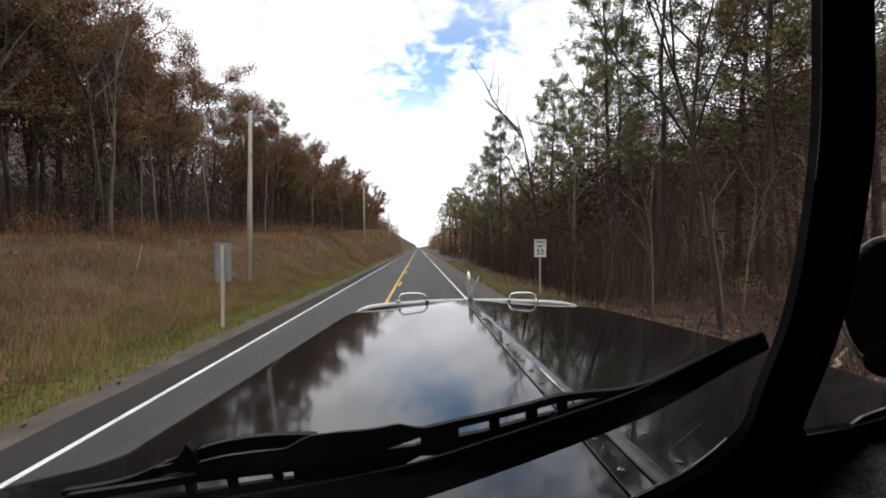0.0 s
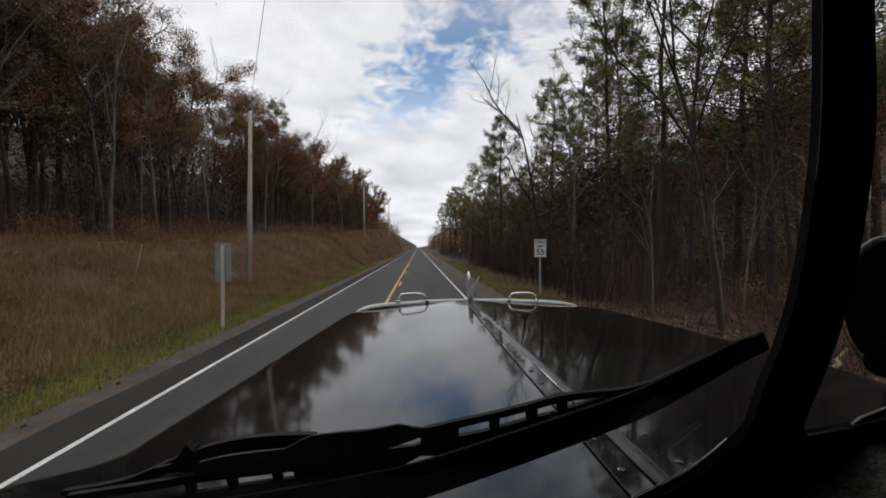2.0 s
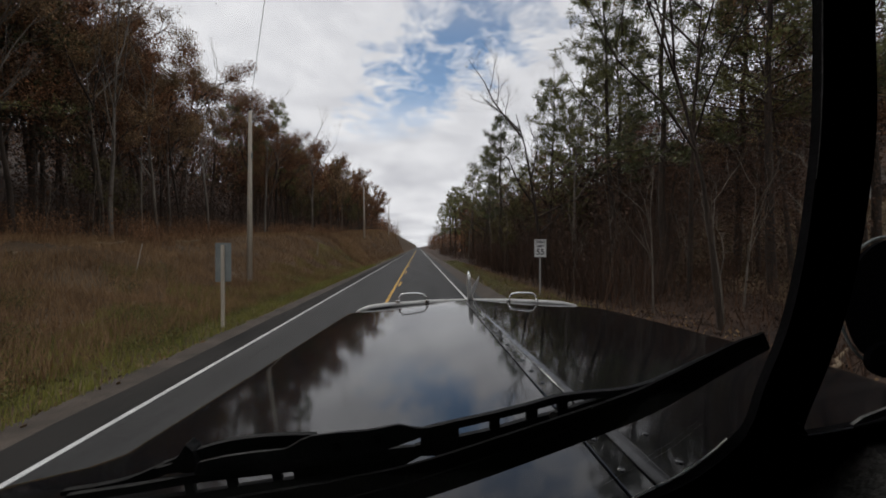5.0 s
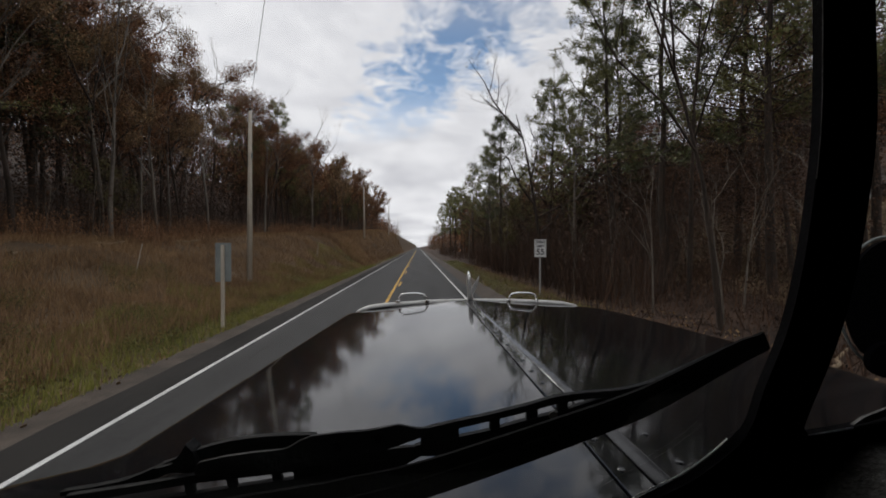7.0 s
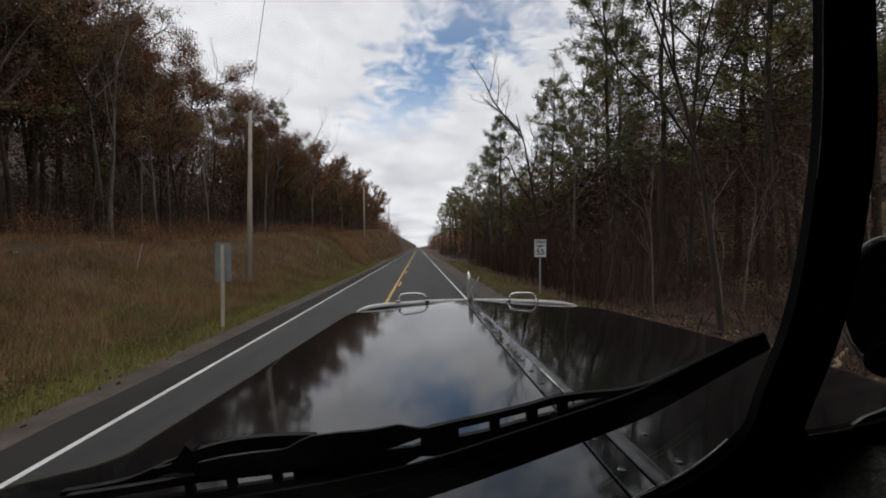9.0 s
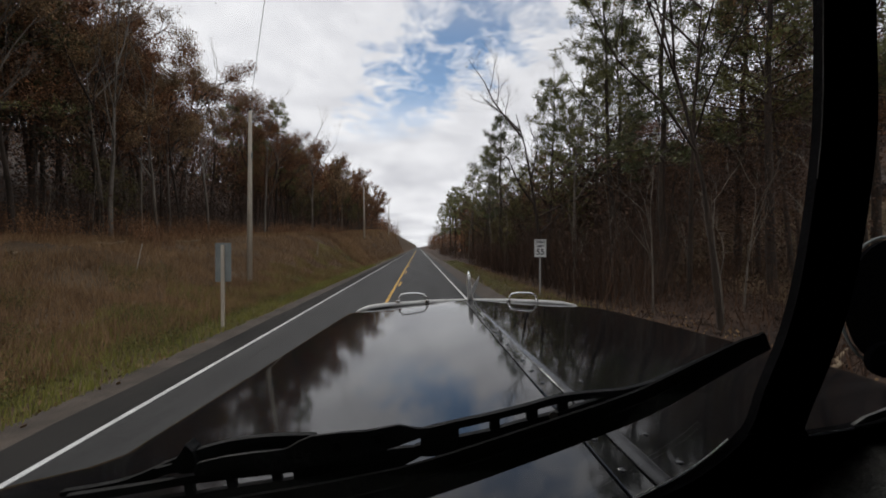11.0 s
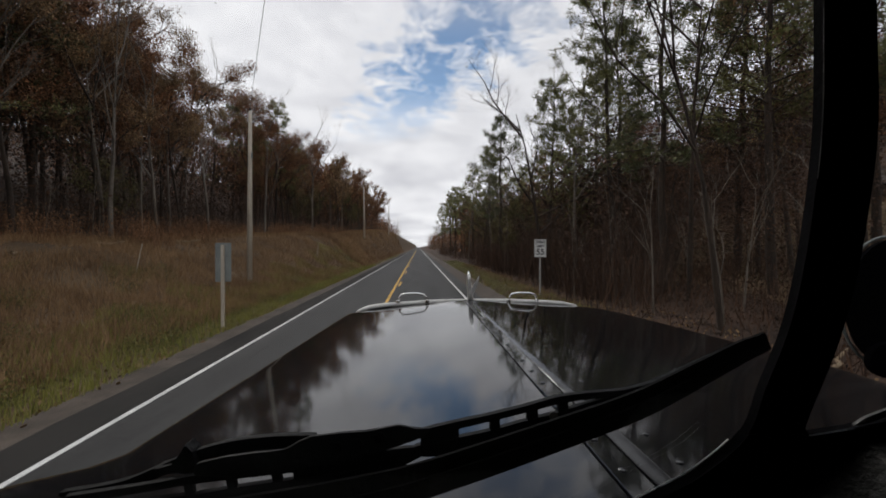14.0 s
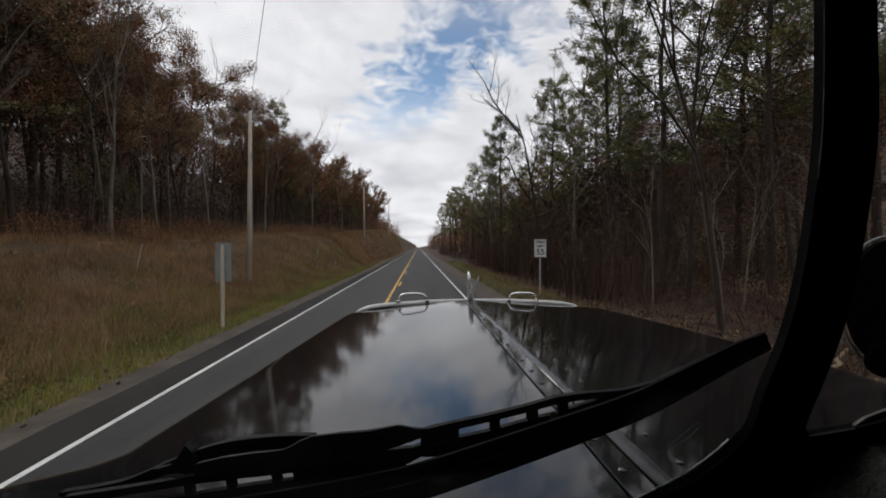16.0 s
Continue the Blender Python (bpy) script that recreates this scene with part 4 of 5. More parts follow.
def hood_panel(side):
    """One leaf of the butterfly hood, crowned and rolled over at its edge."""
    vs, fs, ny, nu = [], [], 44, 26
    x0 = 0.020 if side > 0 else 0.062
    for j in range(ny + 1):
        y = HOOD_REAR + (HOOD_FRONT - HOOD_REAR) * j / ny
        w = hood_half(y, side) - 0.085 * smooth01((y - 3.0) / 0.22)
        front = 0.004 * smooth01((y - 3.0) / 0.22)
        if side > 0:
            crown = 0.046 + 0.034 * smooth01((3.22 - y) / 1.8) + 0.080 * smooth01((1.75 - y) / 0.9)
        else:
            crown = 0.064 + 0.008 * smooth01((3.22 - y) / 2.0)
        for i in range(nu + 1):
            u = i / nu
            if u < 0.82:
                s = u / 0.82
                x, z = x0 + (w - 0.05 - x0) * s, -0.006 - crown * s ** 1.1
            else:
                a = (u - 0.82) / 0.18 * math.pi / 2
                x, z = w - 0.05 + 0.05 * math.sin(a), -0.006 - crown - 0.05 * (1 - math.cos(a)) - 0.35 * max(0, (u - 0.985) / 0.015)
            vs.append((side * x, y, HOOD_Z + z - front * (0.3 + 0.7 * u * u)))
    for j in range(ny):
        for i in range(nu):
            a = j * (nu + 1) + i
            q = (a, a + 1, a + nu + 2, a + nu + 1)
            fs.append(q if side > 0 else q[::-1])
    return mesh_object("hood_panel", vs, fs, CAR_PAINT, truck, "glossy black hood leaf reflecting the sky", smooth=True)


hood_panel(-1), hood_panel(1)
bm = bmesh.new()
box(bm, (-0.058, HOOD_REAR, HOOD_Z - 0.03), (-0.006, 3.2, HOOD_Z - 0.003), 0.002)
part("hinge_leaf", bm, CAR_PAINT, truck)
bm = bmesh.new()
tube(bm, [(0.018, HOOD_REAR, HOOD_Z - 0.004), (0.010, 1.6, HOOD_Z - 0.004), (0.001, 2.4, HOOD_Z - 0.005), (0, 3.2, HOOD_Z - 0.008)], [0.018, 0.0175, 0.0165, 0.015], 14, 0.32)
part("hinge_rod", bm, ROD_PAINT, truck, "half-round hinge rod catching the sky's light", smooth=True)
rivet = bmesh.new()
bmesh.ops.create_uvsphere(rivet, u_segments=10, v_segments=6, radius=0.0085, matrix=Matrix.Diagonal((1, 1, 0.5, 1)))
rivet = part("rivet", rivet, STRIP_PAINT, truck, smooth=True)
rivet.location = (-0.036, 0.62, HOOD_Z - 0.003)
for k in range(1, 21):
    o = new("rivet", rivet.data)
    o.parent, o.location = truck, (-0.036, 0.62 + k * 0.122, HOOD_Z - 0.003)
for k in range(21):
    o = new("rivet", rivet.data)
    o.parent, o.location = truck, (0.090, 0.66 + k * 0.122, HOOD_Z - 0.012)

# chrome lip, handles and ornament at the hood's front
bm = bmesh.new()
lip = [(-0.845, 3.18, HOOD_Z - 0.095), (-0.80, 3.20, HOOD_Z - 0.066), (-0.74, 3.215, HOOD_Z - 0.046), (-0.62, 3.23, HOOD_Z - 0.032), (-0.30, 3.24, HOOD_Z - 0.012), (0, 3.245, HOOD_Z - 0.002),
       (0.30, 3.24, HOOD_Z - 0.008), (0.55, 3.23, HOOD_Z - 0.018), (0.68, 3.215, HOOD_Z - 0.028), (0.76, 3.20, HOOD_Z - 0.042), (0.80, 3.18, HOOD_Z - 0.06)]
lip = [(x, y, z - 0.011) for x, y, z in lip]
tube(bm, lip, [0.006, 0.012] + [0.0165] * 3 + [0.012] + [0.015] * 3 + [0.011, 0.006], 12, 0.9)
part("chrome_lip", bm, LIP_METAL, truck, "bright chrome lip across the hood front", smooth=True)
bm = bmesh.new()
row = [(bm.verts.new((x * 0.99, y - 0.004, z - 0.002)), bm.verts.new((x * 0.99, y - 0.004, z - 0.16))) for x, y, z in lip]
for p, q in zip(row, row[1:]):
    bm.faces.new((p[0], q[0], q[1], p[1]))
bmesh.ops.solidify(bm, geom=bm.faces[:], thickness=0.006)
part("radiator_shell", bm, CAR_PAINT, truck)
for cx in (-0.425, 0.385):
    bm = bmesh.new()
    zz = HOOD_Z - 0.012
    tube(bm, [(cx - 0.105, 3.232, zz - 0.01), (cx - 0.100, 3.232, zz + 0.022), (cx - 0.080, 3.232, zz + 0.045), (cx - 0.04, 3.232, zz + 0.052), (cx + 0.04, 3.232, zz + 0.052), (cx + 0.080, 3.232, zz + 0.045), (cx + 0.100, 3.232, zz + 0.022), (cx + 0.105, 3.232, zz - 0.01)], 0.0075, 8)
    grip = part("hood_handle", bm, CHROME, truck, "chrome loop handle on the hood", smooth=True)
    for e in (-0.105, 0.105):
        bm = bmesh.new()
        tube(bm, [(cx + e, 3.232, zz - 0.015), (cx + e, 3.232, zz + 0.002)], 0.018, 10)
        part("foot", bm, CHROME, grip)
orn = bmesh.new()
tube(orn, [(0, 3.24, HOOD_Z - 0.02), (-0.004, 3.25, HOOD_Z + 0.05), (-0.012, 3.24, HOOD_Z + 0.12), (-0.016, 3.22, HOOD_Z + 0.17), (-0.014, 3.26, HOOD_Z + 0.195)], [0.024, 0.019, 0.017, 0.014, 0.006], 10)
orn = part("hood_ornament", orn, PALE_METAL, truck, "chrome bird ornament with raised wing", smooth=True)
bm = bmesh.new()
plate(bm, [(0.0, HOOD_Z + 0.06), (0.022, HOOD_Z + 0.10), (0.062, HOOD_Z + 0.17), (0.055, HOOD_Z + 0.11), (0.035, HOOD_Z + 0.06), (0.012, HOOD_Z + 0.03)], 3.235, 3.243, 0.002)
part("wing", bm, PALE_METAL, orn)

# sides of the bonnet, radiator shell, fenders, wheels: what stands below the hood
bm = bmesh.new()
for s in (-1, 1):
    a = [bm.verts.new((s * (hood_half(max(y, 1.0), s) - 0.10), y, z)) for y, z in ((HOOD_REAR, 1.0), (3.15, 1.0), (3.15, HOOD_Z - 0.12), (HOOD_REAR, HOOD_Z - 0.12))]
    bm.faces.new(a)
a = [bm.verts.new(v) for v in ((-0.80, 3.2, 0.8), (0.80, 3.2, 0.8), (0.80, 3.2, HOOD_Z - 0.09), (-0.80, 3.2, HOOD_Z - 0.09))]
bm.faces.new(a)
part("engine_shell", bm, CAR_PAINT, truck)
bm = bmesh.new()
box(bm, (-0.75, 3.25, 0.85), (0.75, 3.29, 1.7), 0.02)
part("grille", bm, CHROME, truck)
def fender(side, y):
    """A rounded mudguard over a wheel."""
    bm, rows = bmesh.new(), []
    for k in range(15):
        a = radians(-8 + 196 * k / 14)
        rows.append([bm.verts.new((side * x, y + math.cos(a) * (0.62 + d), 0.52 + math.sin(a) * (0.58 + d))) for x, d in ((0.76, 0.0), (0.90, 0.012), (1.02, 0.0), (1.10, -0.05), (1.13, -0.12))])
    for p, q in zip(rows, rows[1:]):
        for k in range(4):
            bm.faces.new((p[k], p[k + 1], q[k + 1], q[k]))
    bmesh.ops.solidify(bm, geom=bm.faces[:], thickness=0.02)
    part("fender", bm, CAR_PAINT, truck, smooth=True)


for s in (-1, 1):
    for y in (2.5, -2.6):
        fender(s, y)
        bm, rows = bmesh.new(), []
        prof = ((0.82, 0.30), (0.80, 0.40), (0.82, 0.475), (0.86, 0.50), (0.99, 0.50), (1.03, 0.475), (1.05, 0.40), (1.03, 0.30))
        for k in range(32):
            a = k * math.tau / 32
            rows.append([bm.verts.new((s * x, y + r * math.cos(a), 0.534 + r * math.sin(a))) for x, r in prof])
        for k in range(32):
            for m in range(8):
                p, q = rows[k], rows[(k + 1) % 32]
                bm.faces.new((p[m], p[(m + 1) % 8], q[(m + 1) % 8], q[m]))
        wheel = part("wheel", bm, RUBBER, truck, "black ribbed rubber tyre", smooth=True)
        bm = bmesh.new()
        tube(bm, [(s * 0.84, y, 0.534), (s * 0.98, y, 0.534), (s * 1.00, y, 0.534)], [0.31, 0.31, 0.27], 28)
        part("rim", bm, STRIP_PAINT, wheel, "dull black steel rim")
        bm = bmesh.new()
        tube(bm, [(s * 1.0, y, 0.534), (s * 1.04, y, 0.534), (s * 1.06, y, 0.534)], [0.11, 0.10, 0.06], 18)
        part("hub_cap", bm, PALE_METAL, wheel, "small bright hub cap")
bm = bmesh.new()
box(bm, (-0.9, -4.0, 0.55), (0.9, 2.9, 0.8), 0.03)
part("chassis", bm, CAB_BLACK, truck)

# the cab, closed round the camera, with side window openings
C = -0.385
bm = bmesh.new()
box(bm, (-1.25, -1.1, 2.78), (1.25, 0.45, 2.84), 0.02)
part("cab_roof", bm, CAB_BLACK, truck)
bm = bmesh.new()
box(bm, (-1.245, -1.16, 0.8), (1.245, -1.08, 2.81))
part("cab_back", bm, CAB_BLACK, truck)
for s in (-1, 1):
    bm = bmesh.new()
    box(bm, (min(s * 1.20, s * 1.25), -1.1, 0.8), (max(s * 1.20, s * 1.25), 0.36, 2.05))
    box(bm, (min(s * 1.20, s * 1.25), -1.1, 2.052), (max(s * 1.20, s * 1.25), -0.55, 2.80))
    box(bm, (min(s * 1.20, s * 1.25), 0.27, 2.052), (max(s * 1.20, s * 1.25), 0.36, 2.80))
    box(bm, (min(s * 1.20, s * 1.25), -0.548, 2.45), (max(s * 1.20, s * 1.25), 0.268, 2.80))
    part("cab_side", bm, CAB_BLACK, truck)
    # added panel, out of view, blocks light through the side window opening
    bm = bmesh.new()
    box(bm, (min(s * 1.22, s * 1.23), -0.60, 2.02), (max(s * 1.22, s * 1.23), 0.30, 2.50))
    part("side_light_block", bm, RUBBER, truck, "unseen black panel keeping light out of the side window")
bm = bmesh.new()
box(bm, (-1.25, 0.40, 0.8), (1.25, 0.455, 1.93), 0.01)
part("firewall", bm, CAB_BLACK, truck)
bm = bmesh.new()
box(bm, (-1.22, 0.30, 2.56), (1.22, 0.36, 2.80))
part("windshield_header", bm, CAB_BLACK, truck)

# centre post, flaring into the sill, with pale tubes as highlights on the glass's rubber edge
left = [(0.06, 2.035), (0.12, 2.045), (0.1669, 2.0669), (0.2049, 2.0854), (0.239, 2.1134), (0.253, 2.1479), (0.2698, 2.1887), (0.2809, 2.2322), (0.2894, 2.2861), (0.2948, 2.3443), (0.2953, 2.4312), (0.2941, 2.5962)]
right = [(0.7, 2.16), (0.42, 2.132), (0.321, 2.1165), (0.2871, 2.1118), (0.2836, 2.119), (0.2987, 2.1546), (0.3117, 2.1882), (0.3234, 2.232), (0.3329, 2.2864), (0.3388, 2.345), (0.337, 2.4325), (0.3352, 2.5986)]
left, right = [tuple(v) for v in smooth_line(left)], [tuple(v) for v in smooth_line(right)]
bm = bmesh.new()
yy = (0.310, 0.318)
f = [[(bm.verts.new((a[0] + C, y, a[1])), bm.verts.new((b[0] + C, y, b[1]))) for a, b in zip(left, right)] for y in yy]
for i in range(len(left) - 1):
    if i > 7:
        bm.faces.new((f[0][i][0], f[0][i][1], f[0][i + 1][1], f[0][i + 1][0]))
        bm.faces.new((f[1][i][1], f[1][i][0], f[1][i + 1][0], f[1][i + 1][1]))
    bm.faces.new((f[0][i + 1][0], f[1][i + 1][0], f[1][i][0], f[0][i][0]))
    bm.faces.new((f[0][i][1], f[1][i][1], f[1][i + 1][1], f[0][i + 1][1]))
part("centre_post", bm, CAB_BLACK, truck)
bm = bmesh.new()
plate(bm, [(C - 0.82, 1.90), (C + 1.60, 1.90), (C + 1.60, 2.170), (C + 0.70, 2.160), (C + 0.42, 2.132), (C + 0.321, 2.1155), (C + 0.286, 2.111), (C + 0.279, 2.122)] + [(C + x, z) for x, z in left[16::-1]] + [(C - 0.82, 2.03)], 0.309, 0.319)
part("windshield_sill", bm, CAB_BLACK, truck)
# gasket highlight built as a pale tube, only round the lower corner
bm = bmesh.new()
tube(bm, [(x + C - 0.0010, 0.3195, z + 0.0006) for x, z in left[:16]], 0.00045, 6)
part("edge_highlight", bm, PALE_METAL, truck, "thin pale line painting the highlight on the windshield rubber")
bm = bmesh.new()
tube(bm, [(C + 0.284, 0.308, 2.1125), (C + 0.294, 0.308, 2.1138), (C + 0.307, 0.308, 2.1155), (C + 0.319, 0.308, 2.1172)], [0.0003, 0.0006, 0.0006, 0.0004], 6)
part("edge_highlight", bm, STEEL, truck, "thin pale line painting the highlight on the windshield rubber")
# highlight on the sill, put in as a lighter grey plate
part("sill_highlight", plate(bmesh.new(), [(C + x, z) for x, z in [(0.3168, 2.1199), (0.3255, 2.1255), (0.336, 2.129), (0.3483, 2.1333), (0.3483, 2.1279), (0.336, 2.124), (0.3264, 2.1213)]], 0.306, 0.3085), HIGHLIGHT_GREY, truck, "grey plate painting the highlight on the sill")
# fainter painted highlight line up the post's left edge
bm = bmesh.new()
tube(bm, [(x + C - 0.0003, 0.309, z) for x, z in left[33:45]], 0.00035, 6)
part("edge_highlight", bm, HIGHLIGHT_GREY, truck)
seam = [(0.270, 1.95), (0.297, 2.087), (0.304, 2.114), (0.315, 2.158), (0.329, 2.213), (0.341, 2.289), (0.344, 2.38), (0.343, 2.56)]
for outer, gap in ((C - 0.80, -0.001), (C + 1.58, 0.001)):
    ob = part("windshield_pane", plate(bmesh.new(), [(C + x + gap, z) for x, z in seam] + [(outer, 2.56), (outer, 1.95)], 0.334, 0.339), GLASS, truck, "clear flat windshield pane")
    ob.visible_shadow = False

# road dirt on the glass
rnd = random.Random(3)
bm = bmesh.new()
for x, z in [(-0.0078, 2.1666), (-0.013, 2.1792), (-0.0, 2.179), (-0.149, 2.4296), (-0.0711, 2.3907), (-0.0461, 2.4182), (-0.2303, 2.0903)]:
    disc(bm, (C + x, z), rnd.uniform(0.0003, 0.0005), 0.3395, 0.3400, None, 7)
for _ in range(6):
    disc(bm, (C + rnd.uniform(-0.34, 0.28), 2.25 + rnd.uniform(-0.10, 0.20)), rnd.uniform(0.0002, 0.0005), 0.3395, 0.3400, None, 7)
tagged(part("dirt_specks", bm, RUBBER, truck, "tiny dark specks of road dirt"), kind="stuff")

# dashboard at the foot of the windshield
bm = bmesh.new()
vs = [bm.verts.new((x, y, z)) for x, y, z in ((C - 0.5, 0.312, 2.02), (C + 0.22, 0.312, 2.03), (C + 0.33, 0.312, 2.106), (C + 1.2, 0.312, 2.16), (C + 1.2, 0.12, 2.10), (C + 0.30, 0.12, 2.06), (C + 0.2, 0.12, 1.97), (C - 0.5, 0.12, 1.96))]
bm.faces.new((vs[0], vs[1], vs[6], vs[7])), bm.faces.new((vs[1], vs[2], vs[5], vs[6])), bm.faces.new((vs[2], vs[3], vs[4], vs[5]))
ext = bmesh.ops.extrude_face_region(bm, geom=bm.faces[:])
bmesh.ops.translate(bm, vec=(0, 0, -0.12), verts=[v for v in ext["geom"] if isinstance(v, bmesh.types.BMVert)])
part("dashboard", bm, DASH, truck, "scuffed dark grey textured dashboard")

# round mirror on a stalk at the far side of the hood, its black back to the cab
mirror = bmesh.new()
disc(mirror, (0.655, 2.127), 0.107, 0.915, 0.925, 0.139, 36)
mirror = part("round_mirror", mirror, CAB_BLACK, truck, "round black mirror back with thin metal rim")
bm = bmesh.new()
tube(bm, [(0.655 + 0.112 * math.cos(a * math.tau / 40), 0.93, 2.127 + 0.145 * math.sin(a * math.tau / 40)) for a in range(41)], 0.0035, 6)
part("rim", bm, GALV, mirror, "thin dull metal rim")
bm = bmesh.new()
disc(bm, (0.630, 2.005), 0.048, 0.90, 0.914, 0.038, 20)
part("bracket", bm, CAB_BLACK, mirror)
bm = bmesh.new()
tube(bm, [(0.62, 0.907, 2.02), (0.72, 0.907, 2.00), (0.76, 0.907, 1.93), (0.77, 0.907, 1.76)], 0.009, 8)
part("stalk", bm, CAB_BLACK, mirror)

# wiper: arm, bridge with slots, rubber blade
wiper = thing("windshield_wiper", (0, 5.5, 0), "black steel windshield wiper resting across the glass", "wiper")


def ribbon(pts, w, y0, y1):
    """A flat bar in x and z that follows pts, of width w at each point."""
    if len(pts) > 3:
        line = smooth_line([(p[0], p[1], w[i]) for i, p in enumerate(pts)])
        pts, w = [(v.x, v.y) for v in line], [v.z for v in line]
    up, low = [], []
    for i, p in enumerate(pts):
        a, b = Vector(pts[max(i - 1, 0)]), Vector(pts[min(i + 1, len(pts) - 1)])
        d = (b - a).normalized()
        n = Vector((-d.y, d.x))
        ww = w[i] if isinstance(w, (list, tuple)) else w
        up.append(Vector(p) + n * ww / 2), low.append(Vector(p) - n * ww / 2)
    bm = bmesh.new()
    return plate(bm, [tuple(v) for v in up] + [tuple(v) for v in low[::-1]], y0, y1, 0.0006)


part("rubber_blade", ribbon([(-0.1568, 2.0318), (-0.0794, 2.0452), (-0.04, 2.0539), (-0.0023, 2.0628), (0.0494, 2.078), (0.1181, 2.1001), (0.1741, 2.1192), (0.212, 2.1369), (0.2599, 2.1615), (0.2863, 2.173)], [0.0403, 0.0348, 0.0301, 0.0254, 0.0237, 0.0216, 0.0195, 0.0187, 0.0165, 0.015], 0.35, 0.3535), RUBBER, wiper)
part("blade_rail", ribbon([(-0.1549, 2.0549), (-0.0785, 2.0655), (-0.0395, 2.0718), (-0.0023, 2.0787), (0.0488, 2.0933), (0.1167, 2.1142), (0.1721, 2.1321), (0.2095, 2.1487), (0.2569, 2.171), (0.276, 2.1777)], [0.0044, 0.0044, 0.0044, 0.0049, 0.0049, 0.0044, 0.004, 0.0035, 0.0031, 0.0013], 0.346, 0.3495), RUBBER, wiper)
part("blade_lip", ribbon([(-0.1556, 2.0367), (-0.0788, 2.0496), (-0.0397, 2.0578), (-0.0023, 2.0663), (0.049, 2.0812), (0.1172, 2.103), (0.1728, 2.1216), (0.2104, 2.1383), (0.258, 2.1613), (0.2724, 2.1686)], [0.0018, 0.0018, 0.0018, 0.0018, 0.0018, 0.0018, 0.0018, 0.0018, 0.0018, 0.0007], 0.3475, 0.3498), RUBBER, wiper)
part("arm", ribbon([(-0.3014, 2.0416), (-0.2738, 2.0446), (-0.246, 2.0496), (-0.2179, 2.0595), (-0.192, 2.0704), (-0.1659, 2.0766), (-0.142, 2.0794), (-0.1179, 2.0808), (-0.0888, 2.0821)], [0.004, 0.005, 0.0065, 0.009, 0.009, 0.011, 0.012, 0.012, 0.009], 0.392, 0.399), WIPER_BLACK, wiper)
part("hook", plate(bmesh.new(), [(-0.196, 2.0834), (-0.19, 2.0775), (-0.1858, 2.0664), (-0.1891, 2.0578), (-0.2016, 2.0606), (-0.2146, 2.0585), (-0.2215, 2.0635), (-0.2062, 2.0669), (-0.1997, 2.0763)], 0.386, 0.402, 0.0006), WIPER_BLACK, wiper)
part("upper_rail", ribbon([(-0.2832, 2.0469), (-0.248, 2.0509), (-0.2169, 2.055), (-0.1832, 2.0601), (-0.1492, 2.0633), (-0.1126, 2.0665), (-0.0848, 2.069), (-0.0544, 2.0743)], [0.0057, 0.0062, 0.0062, 0.0067, 0.0067, 0.0067, 0.0072, 0.0076], 0.374, 0.38), WIPER_BLACK, wiper)
part("lower_rail", ribbon([(-0.248, 2.0384), (-0.2169, 2.0416), (-0.1833, 2.0447), (-0.1493, 2.0488), (-0.1218, 2.0522), (-0.0848, 2.0553), (-0.0427, 2.0617), (-0.012, 2.0732)], [0.0057, 0.0067, 0.0072, 0.0081, 0.0081, 0.0086, 0.0105, 0.0124], 0.374, 0.38), WIPER_BLACK, wiper)
part("bridge_web", plate(bmesh.new(), [(-0.1035, 2.0679), (-0.0662, 2.0735), (-0.0371, 2.0794), (-0.0115, 2.0816), (0.0023, 2.0822), (0.0023, 2.0736), (-0.0125, 2.0663), (-0.0428, 2.0566), (-0.0663, 2.0535), (-0.0849, 2.0517), (-0.1026, 2.0508)], 0.3745, 0.3795, 0.0006), WIPER_BLACK, wiper)
part("bridge_rib", plate(bmesh.new(), [(-0.192, 2.0601), (-0.1844, 2.0608), (-0.1817, 2.0458), (-0.1894, 2.0451)], 0.3745, 0.3795, 0.0006), WIPER_BLACK, wiper)
part("bridge_rib", plate(bmesh.new(), [(-0.1585, 2.0638), (-0.1508, 2.0645), (-0.1481, 2.0494), (-0.1558, 2.0487)], 0.3745, 0.3795, 0.0006), WIPER_BLACK, wiper)
part("bridge_rib", plate(bmesh.new(), [(-0.1219, 2.0665), (-0.1141, 2.0672), (-0.1113, 2.053), (-0.1192, 2.0523)], 0.3745, 0.3795, 0.0006), WIPER_BLACK, wiper)
part("pivot_bracket", plate(bmesh.new(), [(-0.1813, 2.0658), (-0.1781, 2.0754), (-0.1566, 2.0799), (-0.134, 2.0825), (-0.109, 2.0842), (-0.104, 2.0869), (-0.0976, 2.0909), (-0.0875, 2.0949), (-0.0654, 2.0971), (-0.0422, 2.0975), (-0.0282, 2.1005), (-0.0165, 2.1026), (-0.0085, 2.101), (-0.0038, 2.099), (0.0103, 2.0992), (0.0037, 2.0917), (-0.0114, 2.0869), (-0.0236, 2.083), (-0.0469, 2.0784), (-0.0654, 2.0742), (-0.0839, 2.0705), (-0.1114, 2.0666), (-0.1476, 2.063)], 0.37, 0.3735, 0.0006), BRACKET, wiper)
part("bridge_block", plate(bmesh.new(), [(0.0019, 2.0951), (0.0345, 2.1006), (0.0345, 2.0871), (0.0277, 2.0825), (0.0018, 2.0803)], 0.3745, 0.3795, 0.0006), WIPER_BLACK, wiper)
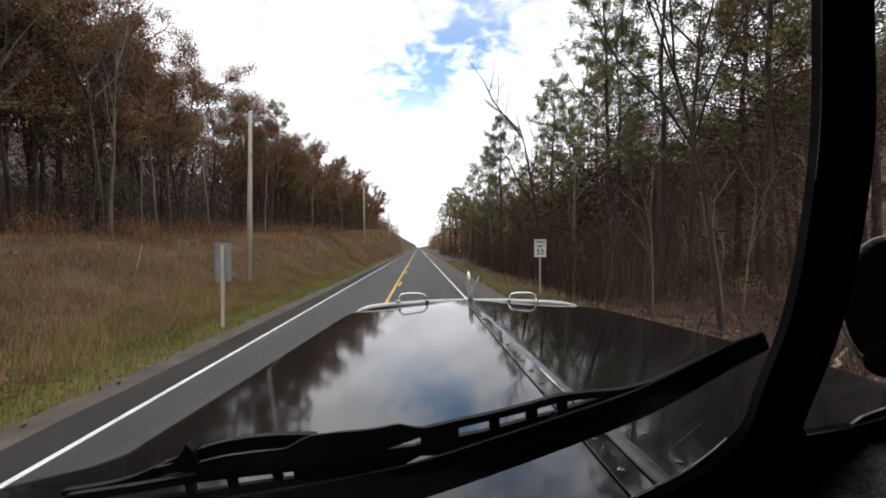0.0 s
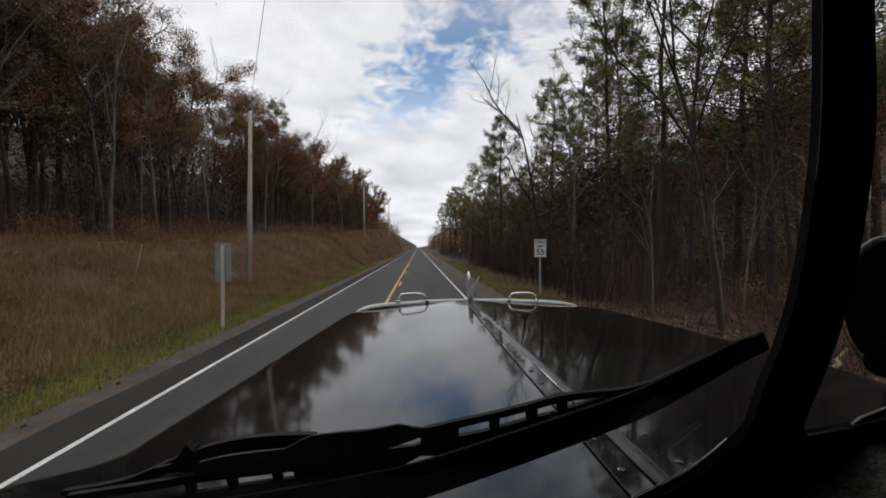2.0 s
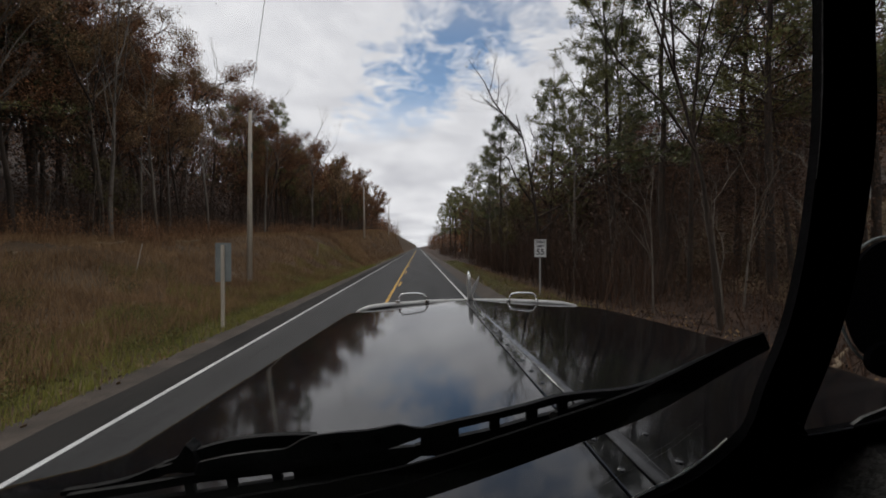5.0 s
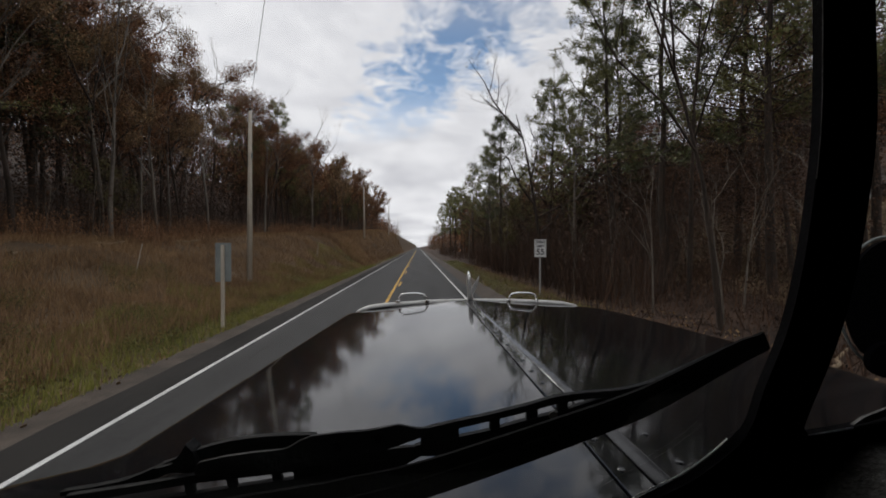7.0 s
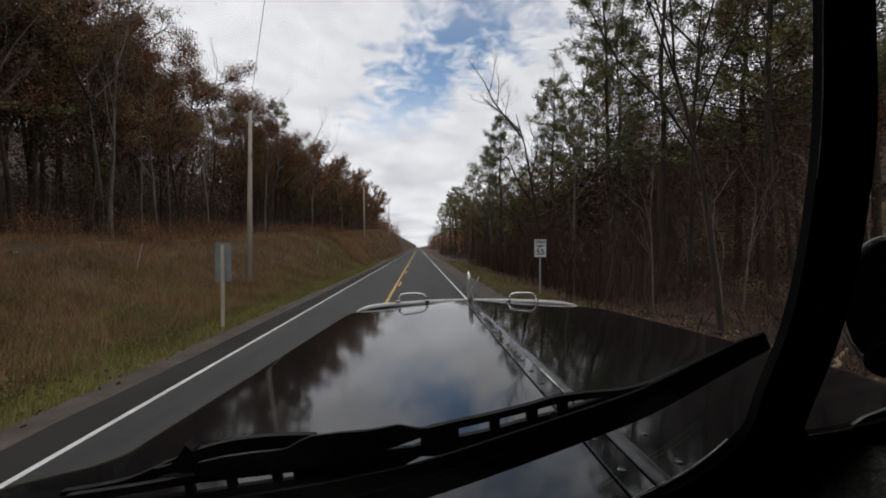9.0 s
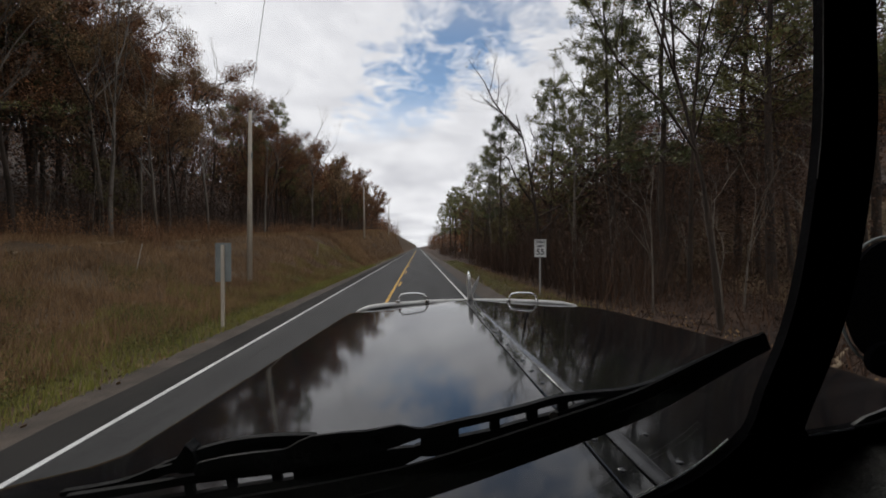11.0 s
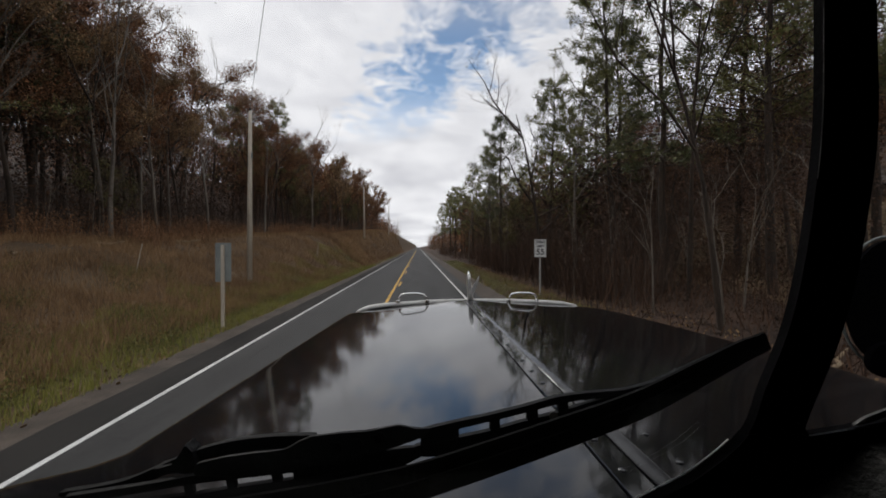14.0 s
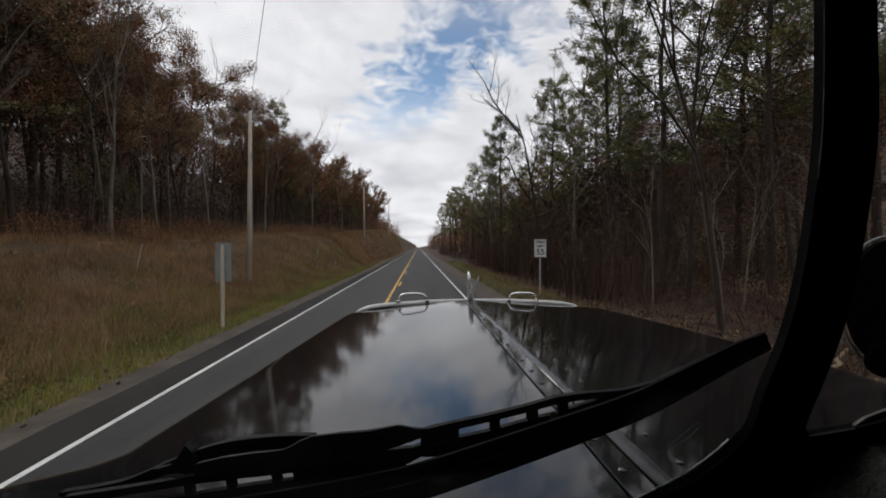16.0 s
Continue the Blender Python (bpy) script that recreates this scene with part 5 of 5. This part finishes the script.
part("bridge_top", ribbon([(0.0057, 2.0938), (0.0359, 2.1003), (0.06, 2.1051), (0.0917, 2.1122), (0.1187, 2.1189), (0.141, 2.1219), (0.1609, 2.1235), (0.176, 2.1247), (0.1961, 2.1292), (0.2163, 2.1367), (0.2366, 2.1458), (0.2571, 2.1544), (0.2839, 2.1665)], [0.0067, 0.0062, 0.0057, 0.0057, 0.0062, 0.0057, 0.0052, 0.0048, 0.0043, 0.0038, 0.0033, 0.0029, 0.0019], 0.374, 0.38), WIPER_BLACK, wiper)
part("bridge_bottom", ribbon([(-0.0024, 2.0787), (0.0152, 2.0797), (0.0359, 2.083), (0.0625, 2.0896), (0.0917, 2.0976), (0.1188, 2.1033), (0.141, 2.1102), (0.1609, 2.1166), (0.182, 2.1221)], [0.0086, 0.0114, 0.0134, 0.0105, 0.0095, 0.0105, 0.0095, 0.0072, 0.0043], 0.374, 0.38), WIPER_BLACK, wiper)
part("bridge_rib", plate(bmesh.new(), [(0.0606, 2.1049), (0.0694, 2.1061), (0.0694, 2.0911), (0.0606, 2.0894)], 0.3745, 0.3795, 0.0006), WIPER_BLACK, wiper)
part("bridge_rib", plate(bmesh.new(), [(0.0923, 2.112), (0.1021, 2.1132), (0.1022, 2.0977), (0.0923, 2.0959)], 0.3745, 0.3795, 0.0006), WIPER_BLACK, wiper)
part("bridge_rib", plate(bmesh.new(), [(0.1194, 2.1192), (0.1283, 2.1205), (0.1283, 2.1054), (0.1194, 2.1036)], 0.3745, 0.3795, 0.0006), WIPER_BLACK, wiper)
# bracket's bolt holes and rings as flat discs, black colour for the holes' dark
part("bolt", disc(bmesh.new(), (-0.0661, 2.0855), 0.0042, 0.3688, 0.37, None, 16), RUBBER, wiper)
part("bolt", disc(bmesh.new(), (-0.05, 2.0879), 0.0047, 0.3688, 0.37, None, 16), WIPER_BLACK, wiper)
part("bolt", disc(bmesh.new(), (-0.0319, 2.0917), 0.0056, 0.3688, 0.37, None, 16), WIPER_BLACK, wiper)
part("bolt", disc(bmesh.new(), (-0.0327, 2.0918), 0.0028, 0.3676, 0.3688, None, 16), RUBBER, wiper)
part("bolt", disc(bmesh.new(), (0.1148, 2.1059), 0.0038, 0.3725, 0.3737, None, 16), BOLT_STEEL, wiper)
bm = bmesh.new()
tube(bm, [(-0.42, 0.40, 2.018), (-0.43, 0.42, 1.97), (-0.43, 0.46, 1.86)], 0.012, 8)
part("spindle", bm, WIPER_BLACK, wiper)
